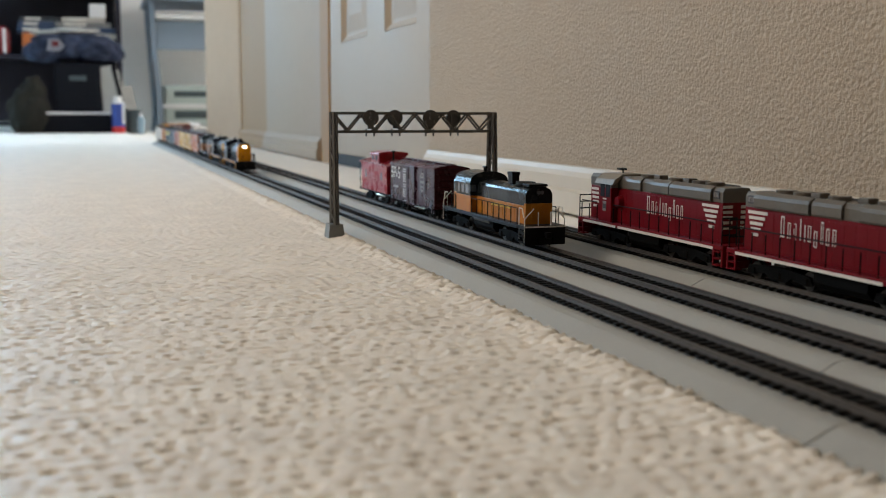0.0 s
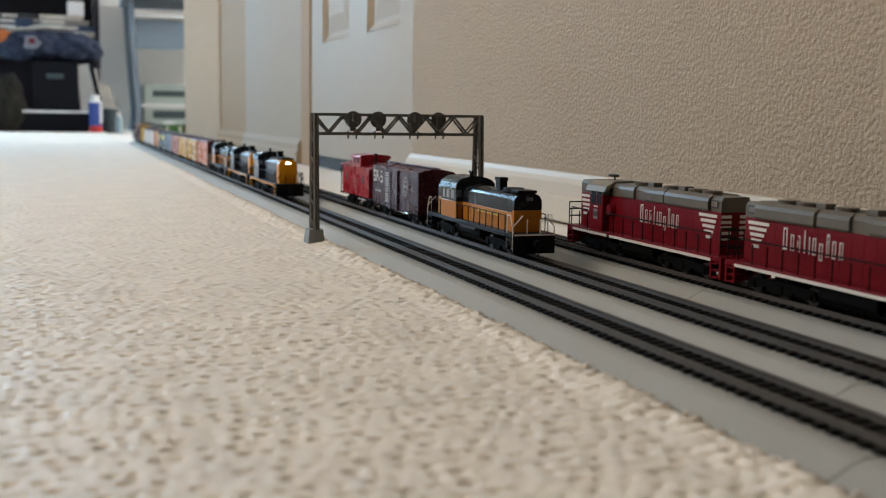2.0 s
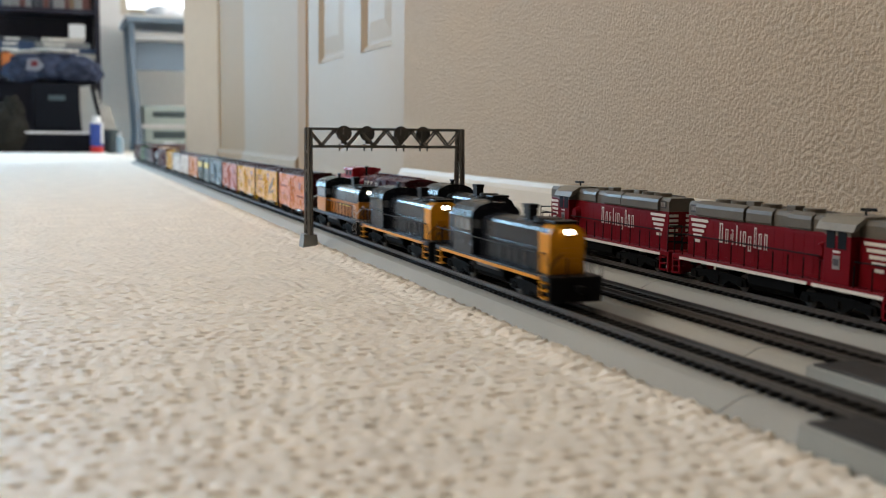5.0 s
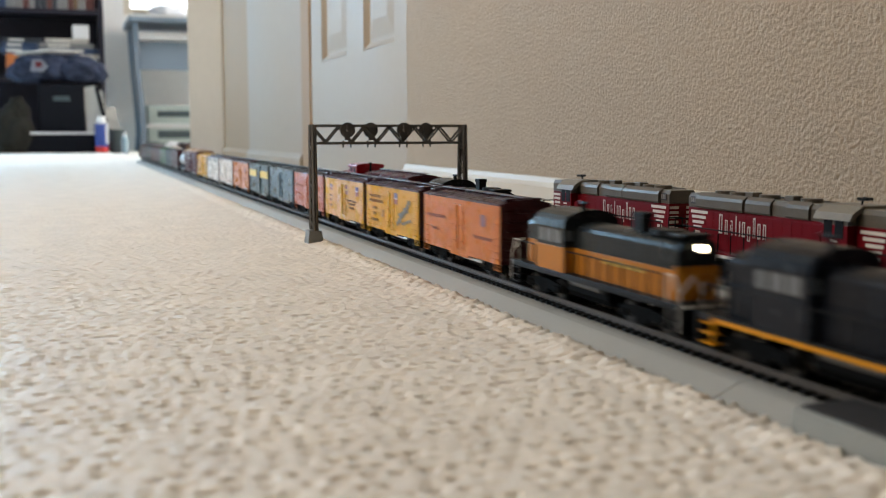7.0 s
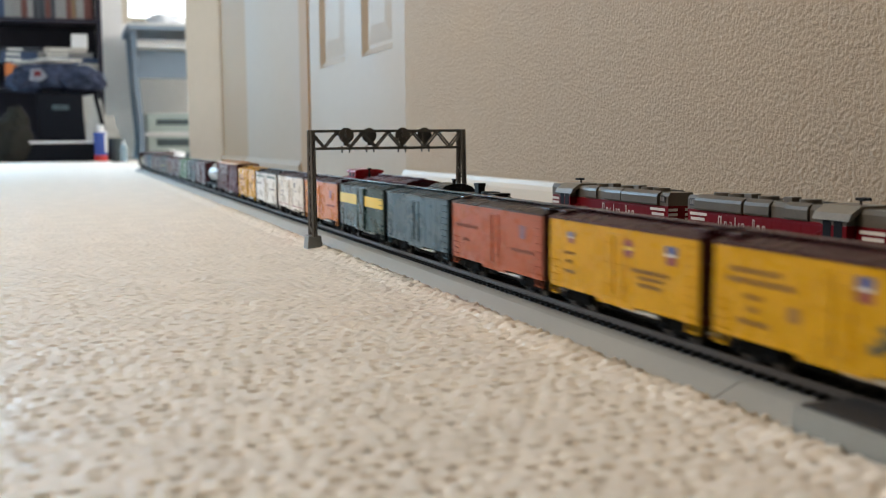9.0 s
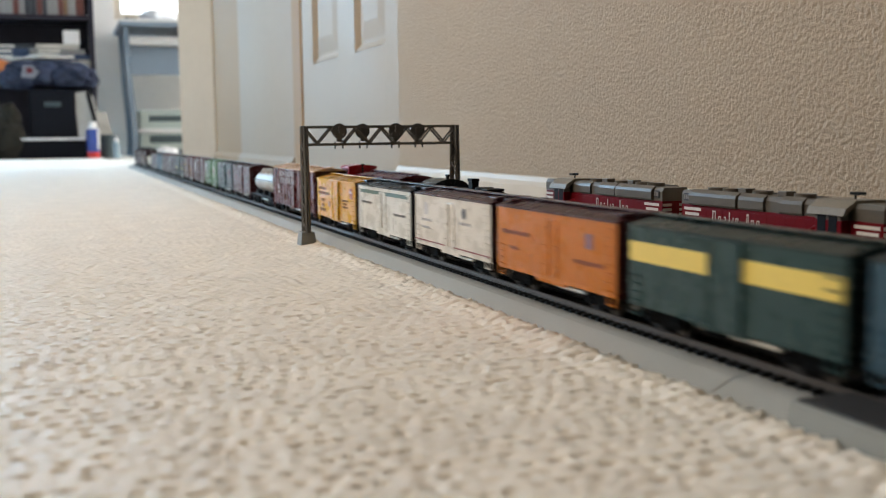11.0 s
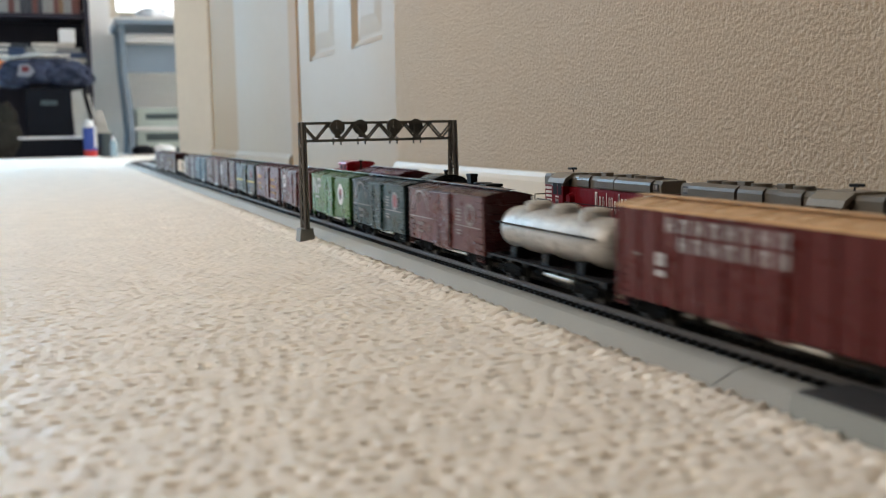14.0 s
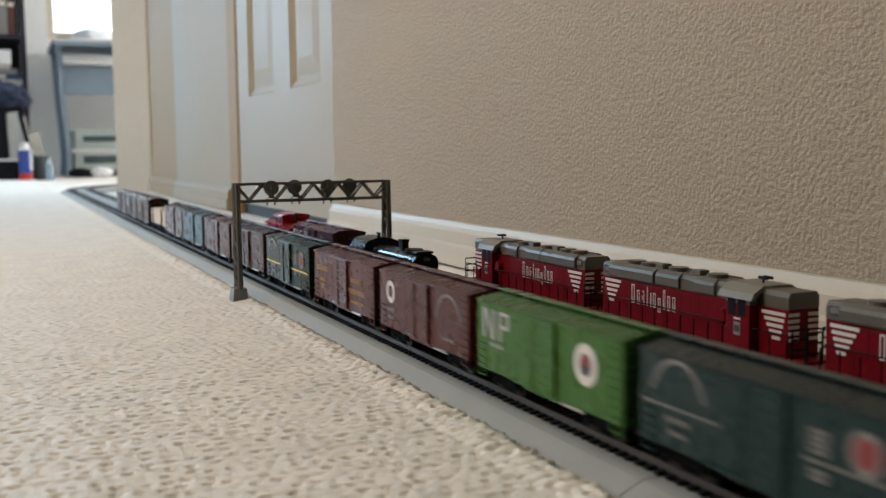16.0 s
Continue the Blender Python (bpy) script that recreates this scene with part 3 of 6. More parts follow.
def bars(parent, name, x, items, material, label="", thick=0.00022, sides=(-1, 1), mirror=False):
    """Flat printed shapes on both sides, as (y, z, width, height); the far side is turned round."""
    if len(items) == 1 and len(sides) == 2:
        return [bars(parent, name, x, items, material, label, thick, (s,), mirror) for s in sides][0]
    bm = B()
    for s in sides:
        for y, z, w, h in items:
            c = y if mirror else -s * y
            box(bm, *sorted((s * x, s * (x + thick))), c - w / 2, c + w / 2, z - h / 2, z + h / 2)
    made = part(name, bm, material, parent, label)
    return made if len(items) == 1 else tagged(made, kind="stuff")


def ring(parent, name, x, y, z, r0, r1, material, a0=0, a1=360, label="", flat=1.0):
    n = max(6, int((a1 - a0) / 15))
    for s in (-1, 1):
        bm = B()
        prev = None
        for k in range(n + 1):
            a = radians(a0 + (a1 - a0) * k / n)
            c, d = math.cos(a), math.sin(a) * flat
            yy = y if s < 0 else -y
            cur = [bm.verts.new((s * (x + 0.00024), yy - s * r * c, z + r * d)) for r in (r0, r1)]
            if prev:
                bm.faces.new((prev[0], prev[1], cur[1], cur[0]))
            prev = cur
        made = part(name, bm, material, parent, label)
    return made


def word(rng, y0, y1, z, h, tall=()):
    """A row of letter-sized blocks between y0 and y1."""
    out = []
    n = max(2, int(abs(y1 - y0) / (h * 0.62)))
    for k in range(n):
        y = y0 + (y1 - y0) * (k + 0.5) / n
        w = abs(y1 - y0) / n * 0.62
        hh = h * (1.35 if k in tall else 1.0)
        out.append((y, z + (hh - h) / 2, w * (0.7 + 0.3 * rng.random()), hh))
    return out


def underframe(parent, L, z=0.0115, material=None):
    material = material or M_BLACK
    bm = B()
    box(bm, -0.0045, 0.0045, -L / 2, L / 2, z - 0.0040, z + 0.0010)
    for k in range(7):
        y = -L / 2 + L * (k + 0.5) / 7
        box(bm, -0.0150, 0.0150, y - 0.0009, y + 0.0009, z - 0.0010, z + 0.0010)
    u = part("underframe", bm, material, parent)
    bm = B()
    rod(bm, (-0.0085, 0.006, z - 0.0030), (-0.0085, 0.018, z - 0.0030), 0.0030, 12)
    part("brake_cylinder", bm, M_TRUCK, u)
    bm = B()
    box(bm, -0.0145, -0.0040, -0.034, -0.002, z - 0.0030, z - 0.0012, 0.0004)
    part("weight", bm, M_WEIGHT, u, "bright metal weight under the floor")


def roof_shell(parent, L, w, eave, rise, material, ribs=14, board=True, name="roof"):
    bm = B()
    n = 8
    o = [(w * (k / n - 0.5) * 2 * 1.03 / 1, eave + rise * (1 - (abs(k / n - 0.5) * 2) ** 1.6)) for k in range(n + 1)]
    prism(bm, [(-w * 1.03, eave - 0.0010)] + o + [(w * 1.03, eave - 0.0010)], "y", -L / 2 - 0.0004, L / 2 + 0.0004)
    r = part(name, bm, material, parent)
    for k in range(ribs):
        bm = B()
        y = -L / 2 + L * (k + 0.5) / ribs
        o2 = [(u * 0.99, v + 0.0003) for u, v in o]
        prism(bm, o2 + [(u, v - 0.001) for u, v in reversed(o2)], "y", y - 0.0007, y + 0.0007)
        part("roof_rib", bm, material, r)
    if board:
        bm = B()
        box(bm, -0.0030, 0.0030, -L / 2 - 0.0030, L / 2 + 0.0030, eave + rise + 0.0008, eave + rise + 0.0014, 0.0001)
        for k in range(12):
            y = -L / 2 + L * (k + 0.5) / 12
            box(bm, -0.0022, 0.0022, y - 0.0006, y + 0.0006, eave + rise - 0.0003, eave + rise + 0.0008)
        part("running_board", bm, material, r)
    return r


def rungs(parent, name, x, y0, y1, z0, z1, n, material):
    for s in (-1, 1):
        bm = B()
        for k in range(n):
            z = z0 + (z1 - z0) * (k + 0.5) / n
            a, b = (y0, y1) if s < 0 else (-y1, -y0)
            rod(bm, (s * (x + 0.0009), a, z), (s * (x + 0.0009), b, z), 0.00035, 5)
            rod(bm, (s * x, a, z), (s * (x + 0.0009), a, z), 0.0003, 4)
            rod(bm, (s * x, b, z), (s * (x + 0.0009), b, z), 0.0003, 4)
        part(name, bm, material, parent)


PAINTS = {}


def paint(c, rough=0.27):
    key = (c, rough)
    if key not in PAINTS:
        PAINTS[key] = mat("car_paint", tuple((0.55 if max(c) < 0.25 else 0.72) * v for v in c), rough, vary=0.12, scale=70, fine=800, spec=0.20)
    return PAINTS[key]


def boxcar(label, side, roof=None, end=None, door="plain", L=0.1425, floor_z=0.0105, eave=0.0475, style="box", marks=None, seed=1, name="boxcar", tall=0.0, group="cars of the long train"):
    rng = random.Random(seed)
    w = 0.0168
    ms, mr, me_ = paint(side), paint(roof or side), paint(end or roof or side)
    root = thing(name, label, "freight car", group=group)
    eave += tall
    bm = B()
    box(bm, -w, w, -L / 2, L / 2, floor_z, eave, 0.0004)
    part("body", bm, ms, root)
    roof_shell(root, L, w, eave, 0.0028, mr)
    for s in (-1, 1):
        bm = B()
        y = s * (L / 2)
        box(bm, -w * 0.985, w * 0.985, *sorted((y - s * 0.0002, y + s * 0.0005)), floor_z, eave)
        e = part("end_panel", bm, me_, root)
        for k in range(6):
            bm = B()
            z = floor_z + 0.004 + (eave - floor_z - 0.006) * k / 5.5
            rod(bm, (-w * 0.8, y + s * 0.0004, z), (w * 0.8, y + s * 0.0004, z), 0.0010, 6)
            part("end_rib", bm, me_, e)
        bm = B()
        rod(bm, (-w * 0.92, 0, 0), (-w * 0.5, 0, 0), 0.00035, 5)
        step = mesh_of("ladder_rung", bm, me_)
        for k in range(7):
            share("ladder_rung", step, e, (0, y + s * 0.0016, floor_z + 0.003 + k * 0.0048))
    bm = B()
    rod(bm, (0.007, L / 2 + 0.0008, eave - 0.006), (0.007, L / 2 + 0.0022, eave - 0.006), 0.0030, 14)
    part("brake_wheel", bm, M_BLACK, root)
    zc, hh = (floor_z + eave) / 2, eave - floor_z
    dm = ms
    for s in (-1, 1):
        if door == "plain" or door == "ribbed":
            bm = B()
            y0, y1 = s * 0.004 - 0.0105, s * 0.004 + 0.0105
            box(bm, *sorted((s * w, s * (w + 0.0011))), y0, y1, floor_z + 0.001, eave - 0.002, 0.0003)
            d = part("door", bm, dm, root)
            bm = B()
            if door == "ribbed":
                for k in range(7):
                    z = floor_z + 0.004 + k * hh / 8
                    box(bm, *sorted((s * (w + 0.0010), s * (w + 0.0016))), y0 + 0.001, y1 - 0.001, z, z + 0.0012)
            for yy in (y0, y1):
                box(bm, *sorted((s * (w + 0.0009), s * (w + 0.0017))), yy - 0.0007, yy + 0.0007, floor_z + 0.001, eave - 0.002)
            part("door_rib", bm, dm, d)
            for z in (eave - 0.0022, floor_z + 0.0002):
                bm = B()
                box(bm, *sorted((s * w, s * (w + 0.0014))), y0 - 0.011 - s * 0.011, y1 + 0.011 - s * 0.011, z, z + 0.0011)
                part("door_track", bm, dm, d)
        else:
            bm = B()
            box(bm, *sorted((s * w, s * (w + 0.0007))), -0.0085, -0.0002, floor_z + 0.003, eave - 0.004, 0.0002)
            box(bm, *sorted((s * w, s * (w + 0.0007))), 0.0002, 0.0085, floor_z + 0.003, eave - 0.004, 0.0002)
            d = part("door", bm, dm, root)
            for z in (floor_z + 0.008, zc, eave - 0.009):
                for q in (-1, 1):
                    bm = B()
                    box(bm, *sorted((s * (w + 0.0006), s * (w + 0.0012))), min(q * 0.004, q * 0.0105), max(q * 0.004, q * 0.0105), z - 0.0006, z + 0.0006)
                    part("hinge", bm, dm, d)
            bm = B()
            rod(bm, (s * (w + 0.0011), 0, floor_z + 0.004), (s * (w + 0.0011), 0, eave - 0.005), 0.0005, 5)
            part("lock_rod", bm, dm, d)
    if style == "box":
        seams = B()
        for k in range(1, 12):
            y = -L / 2 + L * k / 12
            for s in (-1, 1):
                yy = y * -s
                if abs(yy - 0.004 * s) < 0.013:
                    continue
                box(seams, *sorted((s * w, s * (w + 0.00013))), yy - 0.0004, yy + 0.0004, floor_z + 0.001, eave - 0.001)
        tagged(part("rivet_seams", seams, ms, root), kind="stuff")
    elif style == "ribs":
        for k in range(14):
            y = -L / 2 + 0.004 + (L - 0.008) * k / 13
            for s in (-1, 1):
                bm = B()
                box(bm, *sorted((s * w, s * (w + 0.0007))), y - 0.0007, y + 0.0007, floor_z + 0.0005, eave - 0.0008, 0.0002)
                part("side_post", bm, ms, root)
    else:
        boards = B()
        for k in range(44):
            y = -L / 2 + L * (k + 0.5) / 44
            for s in (-1, 1):
                box(boards, *sorted((s * w, s * (w + 0.00016))), y - L / 88 + 0.00016, y + L / 88 - 0.00016, floor_z + 0.0022, eave - 0.0016)
        tagged(part("board_siding", boards, ms, root), kind="stuff")
        for q in (-1, 1):
            for s in (-1, 1):
                bm = B()
                box(bm, *sorted((s * 0.005, s * 0.0125)), q * (L / 2 - 0.006) - 0.004, q * (L / 2 - 0.006) + 0.004, eave + 0.0018, eave + 0.0034, 0.0004)
                part("ice_hatch", bm, mr, root)
    rungs(root, "ladder", w, -L / 2 + 0.002, -L / 2 + 0.0095, floor_z + 0.001, eave - 0.002, 8, ms)
    rungs(root, "grab_iron", w, L / 2 - 0.0095, L / 2 - 0.002, floor_z + 0.001, floor_z + 0.016, 4, ms)
    for s in (-1, 1):
        for y in (-L / 2 + 0.005, L / 2 - 0.005):
            bm = B()
            box(bm, *sorted((s * (w - 0.0008), s * w)), y - 0.004, y - 0.0032, floor_z - 0.0034, floor_z + 0.001)
            box(bm, *sorted((s * (w - 0.0008), s * w)), y + 0.0032, y + 0.004, floor_z - 0.0034, floor_z + 0.001)
            box(bm, *sorted((s * (w - 0.0012), s * w)), y - 0.004, y + 0.004, floor_z - 0.0040, floor_z - 0.0033)
            part("stirrup_step", bm, ms, root)
        bm = B()
        box(bm, *sorted((s * (w - 0.0010), s * (w - 0.0001))), -0.018, 0.018, floor_z - 0.0016, floor_z + 0.0005)
        part("side_sill", bm, ms, root)
    underframe(root, L - 0.004, floor_z)
    for y in (-L / 2 + 0.024, L / 2 - 0.024):
        truck(root, y, CAR_TRUCK, 2, 0.0195)
    couplers(root, L / 2)
    if marks:
        marks(root, w + (0.0002 if style != "ribs" else 0.0013), rng, floor_z, eave, L)
    return root
# ---- markings ----


def reefer_marks(ink, crest=None, roundel=None):
    def draw(root, x, rng, z0, z1, L):
        h = z1 - z0
        it = word(rng, 0.064, 0.034, z0 + h * 0.74, 0.0026) + word(rng, 0.066, 0.022, z0 + h * 0.62, 0.0030)
        it += word(rng, 0.054, 0.040, z0 + h * 0.44, 0.0026) + word(rng, 0.052, 0.042, z0 + h * 0.30, 0.0026) + word(rng, 0.058, 0.036, z0 + h * 0.18, 0.0028)
        it += word(rng, -0.026, -0.048, z0 + h * 0.52, 0.0020) + word(rng, -0.030, -0.044, z0 + h * 0.44, 0.0020) + word(rng, -0.028, -0.046, z0 + h * 0.36, 0.0018)
        it += [(0.022, z0 + h * 0.36, 0.0065, 0.006)]
        bars(root, "lettering", x, it, ink)
        if crest:
            bars(root, "emblem", x, [(-0.058, z0 + h * 0.72, 0.0085, 0.009)], crest)
            bars(root, "emblem_bar", x + 0.0002, [(-0.058, z0 + h * 0.76, 0.0085, 0.002)], M_STRIPE)
        if roundel:
            ring(root, "roundel", x, -0.034, z0 + h * 0.72, 0.0002, 0.0055, roundel)
            bars(root, "roundel_bar", x + 0.0003, [(-0.034, z0 + h * 0.75, 0.006, 0.0012), (-0.034, z0 + h * 0.69, 0.006, 0.0012)], M_STRIPE)
    return draw


def shield(root, x, y, z, w, h):
    """A small dull shield: blue over red, with a pale bar between."""
    bars(root, "shield_top", x, [(y, z + h * 0.25, w, h * 0.46)], M_BLPRINT)
    bars(root, "shield_foot", x, [(y, z - h * 0.25, w * 0.86, h * 0.46)], M_RPRINT)
    bars(root, "shield_bar", x + 0.0002, [(y, z + h * 0.02, w * 0.9, h * 0.14)], M_STRIPE)


def sprig_marks(root, x, rng, z0, z1, L):
    """Rows of small lettering, a shield and a dark slanting sprig."""
    h = z1 - z0
    it = word(rng, 0.060, 0.028, z0 + h * 0.74, 0.0022) + word(rng, 0.062, 0.020, z0 + h * 0.63, 0.0024)
    it += word(rng, 0.051, 0.039, z0 + h * 0.47, 0.0020) + word(rng, 0.049, 0.041, z0 + h * 0.34, 0.0022) + word(rng, 0.055, 0.035, z0 + h * 0.20, 0.0022)
    bars(root, "lettering", x, it + [(0.021, z0 + h * 0.38, 0.0060, 0.0055)], M_BRPRINT)
    shield(root, x, -0.015, z0 + h * 0.76, 0.0080, 0.0092)
    leaf = [(-0.020 - 0.0034 * k, z0 + h * (0.24 + 0.055 * k), 0.0042 - 0.0008 * (k % 2), 0.0034 + 0.0014 * (k % 3)) for k in range(10)]
    leaf += [(-0.026 - 0.0060 * k, z0 + h * (0.44 + 0.03 * k), 0.0058, 0.0020) for k in range(4)] + [(-0.034 - 0.0060 * k, z0 + h * (0.26 + 0.03 * k), 0.0058, 0.0020) for k in range(4)]
    bars(root, "sprig", x + 0.0002, leaf, M_SPRIG)


def crest_marks(root, x, rng, z0, z1, L):
    """Two shields and a red roundel over small lettering."""
    h = z1 - z0
    it = word(rng, 0.054, 0.042, z0 + h * 0.52, 0.0018) + word(rng, 0.052, 0.044, z0 + h * 0.40, 0.0018) + word(rng, 0.054, 0.042, z0 + h * 0.26, 0.0018)
    it += word(rng, -0.016, -0.048, z0 + h * 0.48, 0.0020) + word(rng, -0.022, -0.044, z0 + h * 0.40, 0.0018) + word(rng, -0.022, -0.042, z0 + h * 0.31, 0.0018)
    bars(root, "lettering", x, it, M_BRPRINT)
    shield(root, x, 0.046, z0 + h * 0.74, 0.0070, 0.0060)
    shield(root, x, -0.050, z0 + h * 0.74, 0.0090, 0.0086)
    ring(root, "roundel", x, -0.013, z0 + h * 0.74, 0.0002, 0.0045, M_RPRINT)
    bars(root, "roundel_bar", x + 0.0003, [(-0.013, z0 + h * 0.74, 0.0085, 0.0016)], M_YPRINT)


def plain_marks(ink, dots=M_DULL):
    def draw(root, x, rng, z0, z1, L):
        h = z1 - z0
        bars(root, "lettering", x, word(rng, 0.064, 0.026, z0 + h * 0.60, 0.0022) + word(rng, -0.028, -0.060, z0 + h * 0.38, 0.0020) + word(rng, 0.052, 0.040, z0 + h * 0.36, 0.0022), ink)
        bars(root, "emblem", x, [(-0.044, z0 + h * 0.68, 0.0075, 0.0075)], dots)
    return draw


def arc_marks(ink, roundel=M_RPRINT, line=True):
    def draw(root, x, rng, z0, z1, L):
        h = z1 - z0
        ring(root, "arc_lettering", x, 0.046, z0 + h * 0.50, 0.0160, 0.0178, ink, 12, 168)
        bars(root, "lettering", x, word(rng, 0.054, 0.038, z0 + h * 0.32, 0.0024) + word(rng, 0.052, 0.040, z0 + h * 0.18, 0.0020), ink)
        if line:
            bars(root, "stripe", x, [(0.0445, z0 + h * 0.45, 0.050, 0.0008), (-0.0445, z0 + h * 0.45, 0.044, 0.0008)], ink)
        bars(root, "data_block", x, [(-0.030, z0 + h * q, 0.008, 0.0012) for q in (0.30, 0.36, 0.54, 0.60, 0.66, 0.72)], ink)
        ring(root, "roundel", x, -0.050, z0 + h * 0.66, 0.0052, 0.0072, ink)
        if roundel:
            ring(root, "roundel_centre", x + 0.0001, -0.050, z0 + h * 0.66, 0.0001, 0.0052, roundel)
    return draw


def wave_marks(ink, roundel=None):
    def draw(root, x, rng, z0, z1, L):
        h = z1 - z0
        ring(root, "roundel", x, 0.050, z0 + h * 0.66, 0.0042, 0.0075, M_STRIPE)
        if roundel:
            ring(root, "roundel_centre", x + 0.0001, 0.050, z0 + h * 0.66, 0.0001, 0.0042, roundel)
        ring(root, "arc_lettering", x, -0.044, z0 + h * 0.42, 0.0170, 0.0188, ink, 10, 170)
        bars(root, "lettering", x, word(rng, 0.058, 0.042, z0 + h * 0.34, 0.0028) + word(rng, 0.056, 0.044, z0 + h * 0.2, 0.0022) + word(rng, -0.034, -0.052, z0 + h * 0.2, 0.0022), ink)
    return draw


def big_marks(root, x, rng, z0, z1, L):
    """Two tall block letters and a round red and white emblem."""
    h = z1 - z0
    z, t = z0 + h * 0.69, 0.0155
    it = [(0.062, z, 0.0026, t), (0.051, z, 0.0026, t), (0.0435, z, 0.0026, t), (0.0385, z + t * 0.45, 0.008, 0.0020), (0.0385, z, 0.008, 0.0020), (0.0345, z + t * 0.22, 0.0024, t * 0.5)]
    it += [(0.0565 + 0.0042 * (0.5 - k / 6) * 2, z - t * 0.42 + t * 0.84 * (1 - k / 6), 0.0022, t * 0.2) for k in range(7)]
    it[6:] = [(0.0595 - 0.0010 * k, z + t * 0.40 - t * 0.80 * k / 6, 0.0022, t * 0.2) for k in range(7)]
    it += word(rng, 0.056, 0.040, z0 + h * 0.40, 0.0022)
    bars(root, "block_lettering", x, it, M_PALE_INK)
    ring(root, "roundel", x, -0.042, z0 + h * 0.58, 0.0052, 0.0098, M_STRIPE)
    ring(root, "roundel_centre", x + 0.0001, -0.042, z0 + h * 0.58, 0.0001, 0.0052, M_RPRINT)
    ring(root, "roundel_centre", x + 0.0002, -0.042, z0 + h * 0.58, 0.0001, 0.0050, M_BPRINT, 185, 355)


def high_marks(root, x, rng, z0, z1, L):
    h = z1 - z0
    it = []
    for zz, n, y0, y1 in ((0.85, 8, 0.066, -0.020), (0.67, 7, 0.056, -0.020)):
        for k in range(n):
            y = y0 + (y1 - y0) * (k + 0.5) / n
            it += [(y + 0.0018, z0 + h * zz, 0.0013, 0.0064), (y - 0.0018, z0 + h * zz, 0.0013, 0.0064), (y, z0 + h * zz + (0.0022 if k % 2 else 0.0), 0.004, 0.0010)]
    it += [(0.068, z0 + h * q, 0.007, 0.0028) for q in (0.45, 0.52, 0.34)] + [(-0.080, z0 + h * q, 0.005, 0.0018) for q in (0.34, 0.26)]
    bars(root, "lettering", x, it, M_PALE_INK)
    bars(root, "data_block", x, [(0.088, z0 + h * 0.50, 0.006, 0.0010), (-0.085, z0 + h * 0.2, 0.008, 0.0010)], M_DIM)


def band(material, z_frac, thick_frac, half=0.070, ink=None):
    def draw(root, x, rng, z0, z1, L):
        h = z1 - z0
        bars(root, "colour_band", x, [(0.0, z0 + h * z_frac, half * 2, h * thick_frac)], material)
        if ink:
            bars(root, "lettering", x + 0.0002, word(rng, 0.060, 0.030, z0 + h * (z_frac - 0.25), 0.0020) + word(rng, -0.030, -0.06, z0 + h * (z_frac - 0.4), 0.0018), ink)
    return draw


def pale_marks(root, x, rng, z0, z1, L):
    """A red line low on the side, a grey crest and a dark round emblem over small lettering."""
    h = z1 - z0
    bars(root, "red_line", x, [(0.0, z0 + h * 0.10, 0.140, h * 0.022)], M_RPRINT)
    bars(root, "crest", x, [(0.047, z0 + h * 0.72, 0.0065, 0.0085)], M_PALE_INK)
    ring(root, "round_emblem", x, -0.027, z0 + h * 0.74, 0.0002, 0.0036, M_BPRINT)
    bars(root, "lettering", x, word(rng, 0.058, 0.036, z0 + h * 0.50, 0.0018) + word(rng, -0.018, -0.038, z0 + h * 0.56, 0.0018) + word(rng, 0.056, 0.040, z0 + h * 0.36, 0.0016), M_PALE_INK)


def yellow_line_marks(root, x, rng, z0, z1, L):
    arc_marks(M_DIM, M_RPRINT, False)(root, x, rng, z0, z1, L)
    h = z1 - z0
    bars(root, "yellow_stripe", x + 0.0003, [(0.0445, z0 + h * 0.40, 0.050, 0.0014), (-0.0445, z0 + h * 0.40, 0.050, 0.0014), (-0.012, z0 + h * 0.7, 0.006, 0.006)], M_YPRINT)


def gold_marks(root, x, rng, z0, z1, L):
    h = z1 - z0
    bars(root, "lettering", x, word(rng, 0.062, 0.034, z0 + h * 0.66, 0.0040) + word(rng, 0.055, 0.040, z0 + h * 0.42, 0.0024) + word(rng, 0.052, 0.042, z0 + h * 0.28, 0.004)
         + word(rng, -0.018, -0.052, z0 + h * 0.40, 0.0036) + word(rng, -0.022, -0.046, z0 + h * 0.62, 0.0030) + word(rng, -0.022, -0.05, z0 + h * 0.2, 0.0022), M_GOLD)


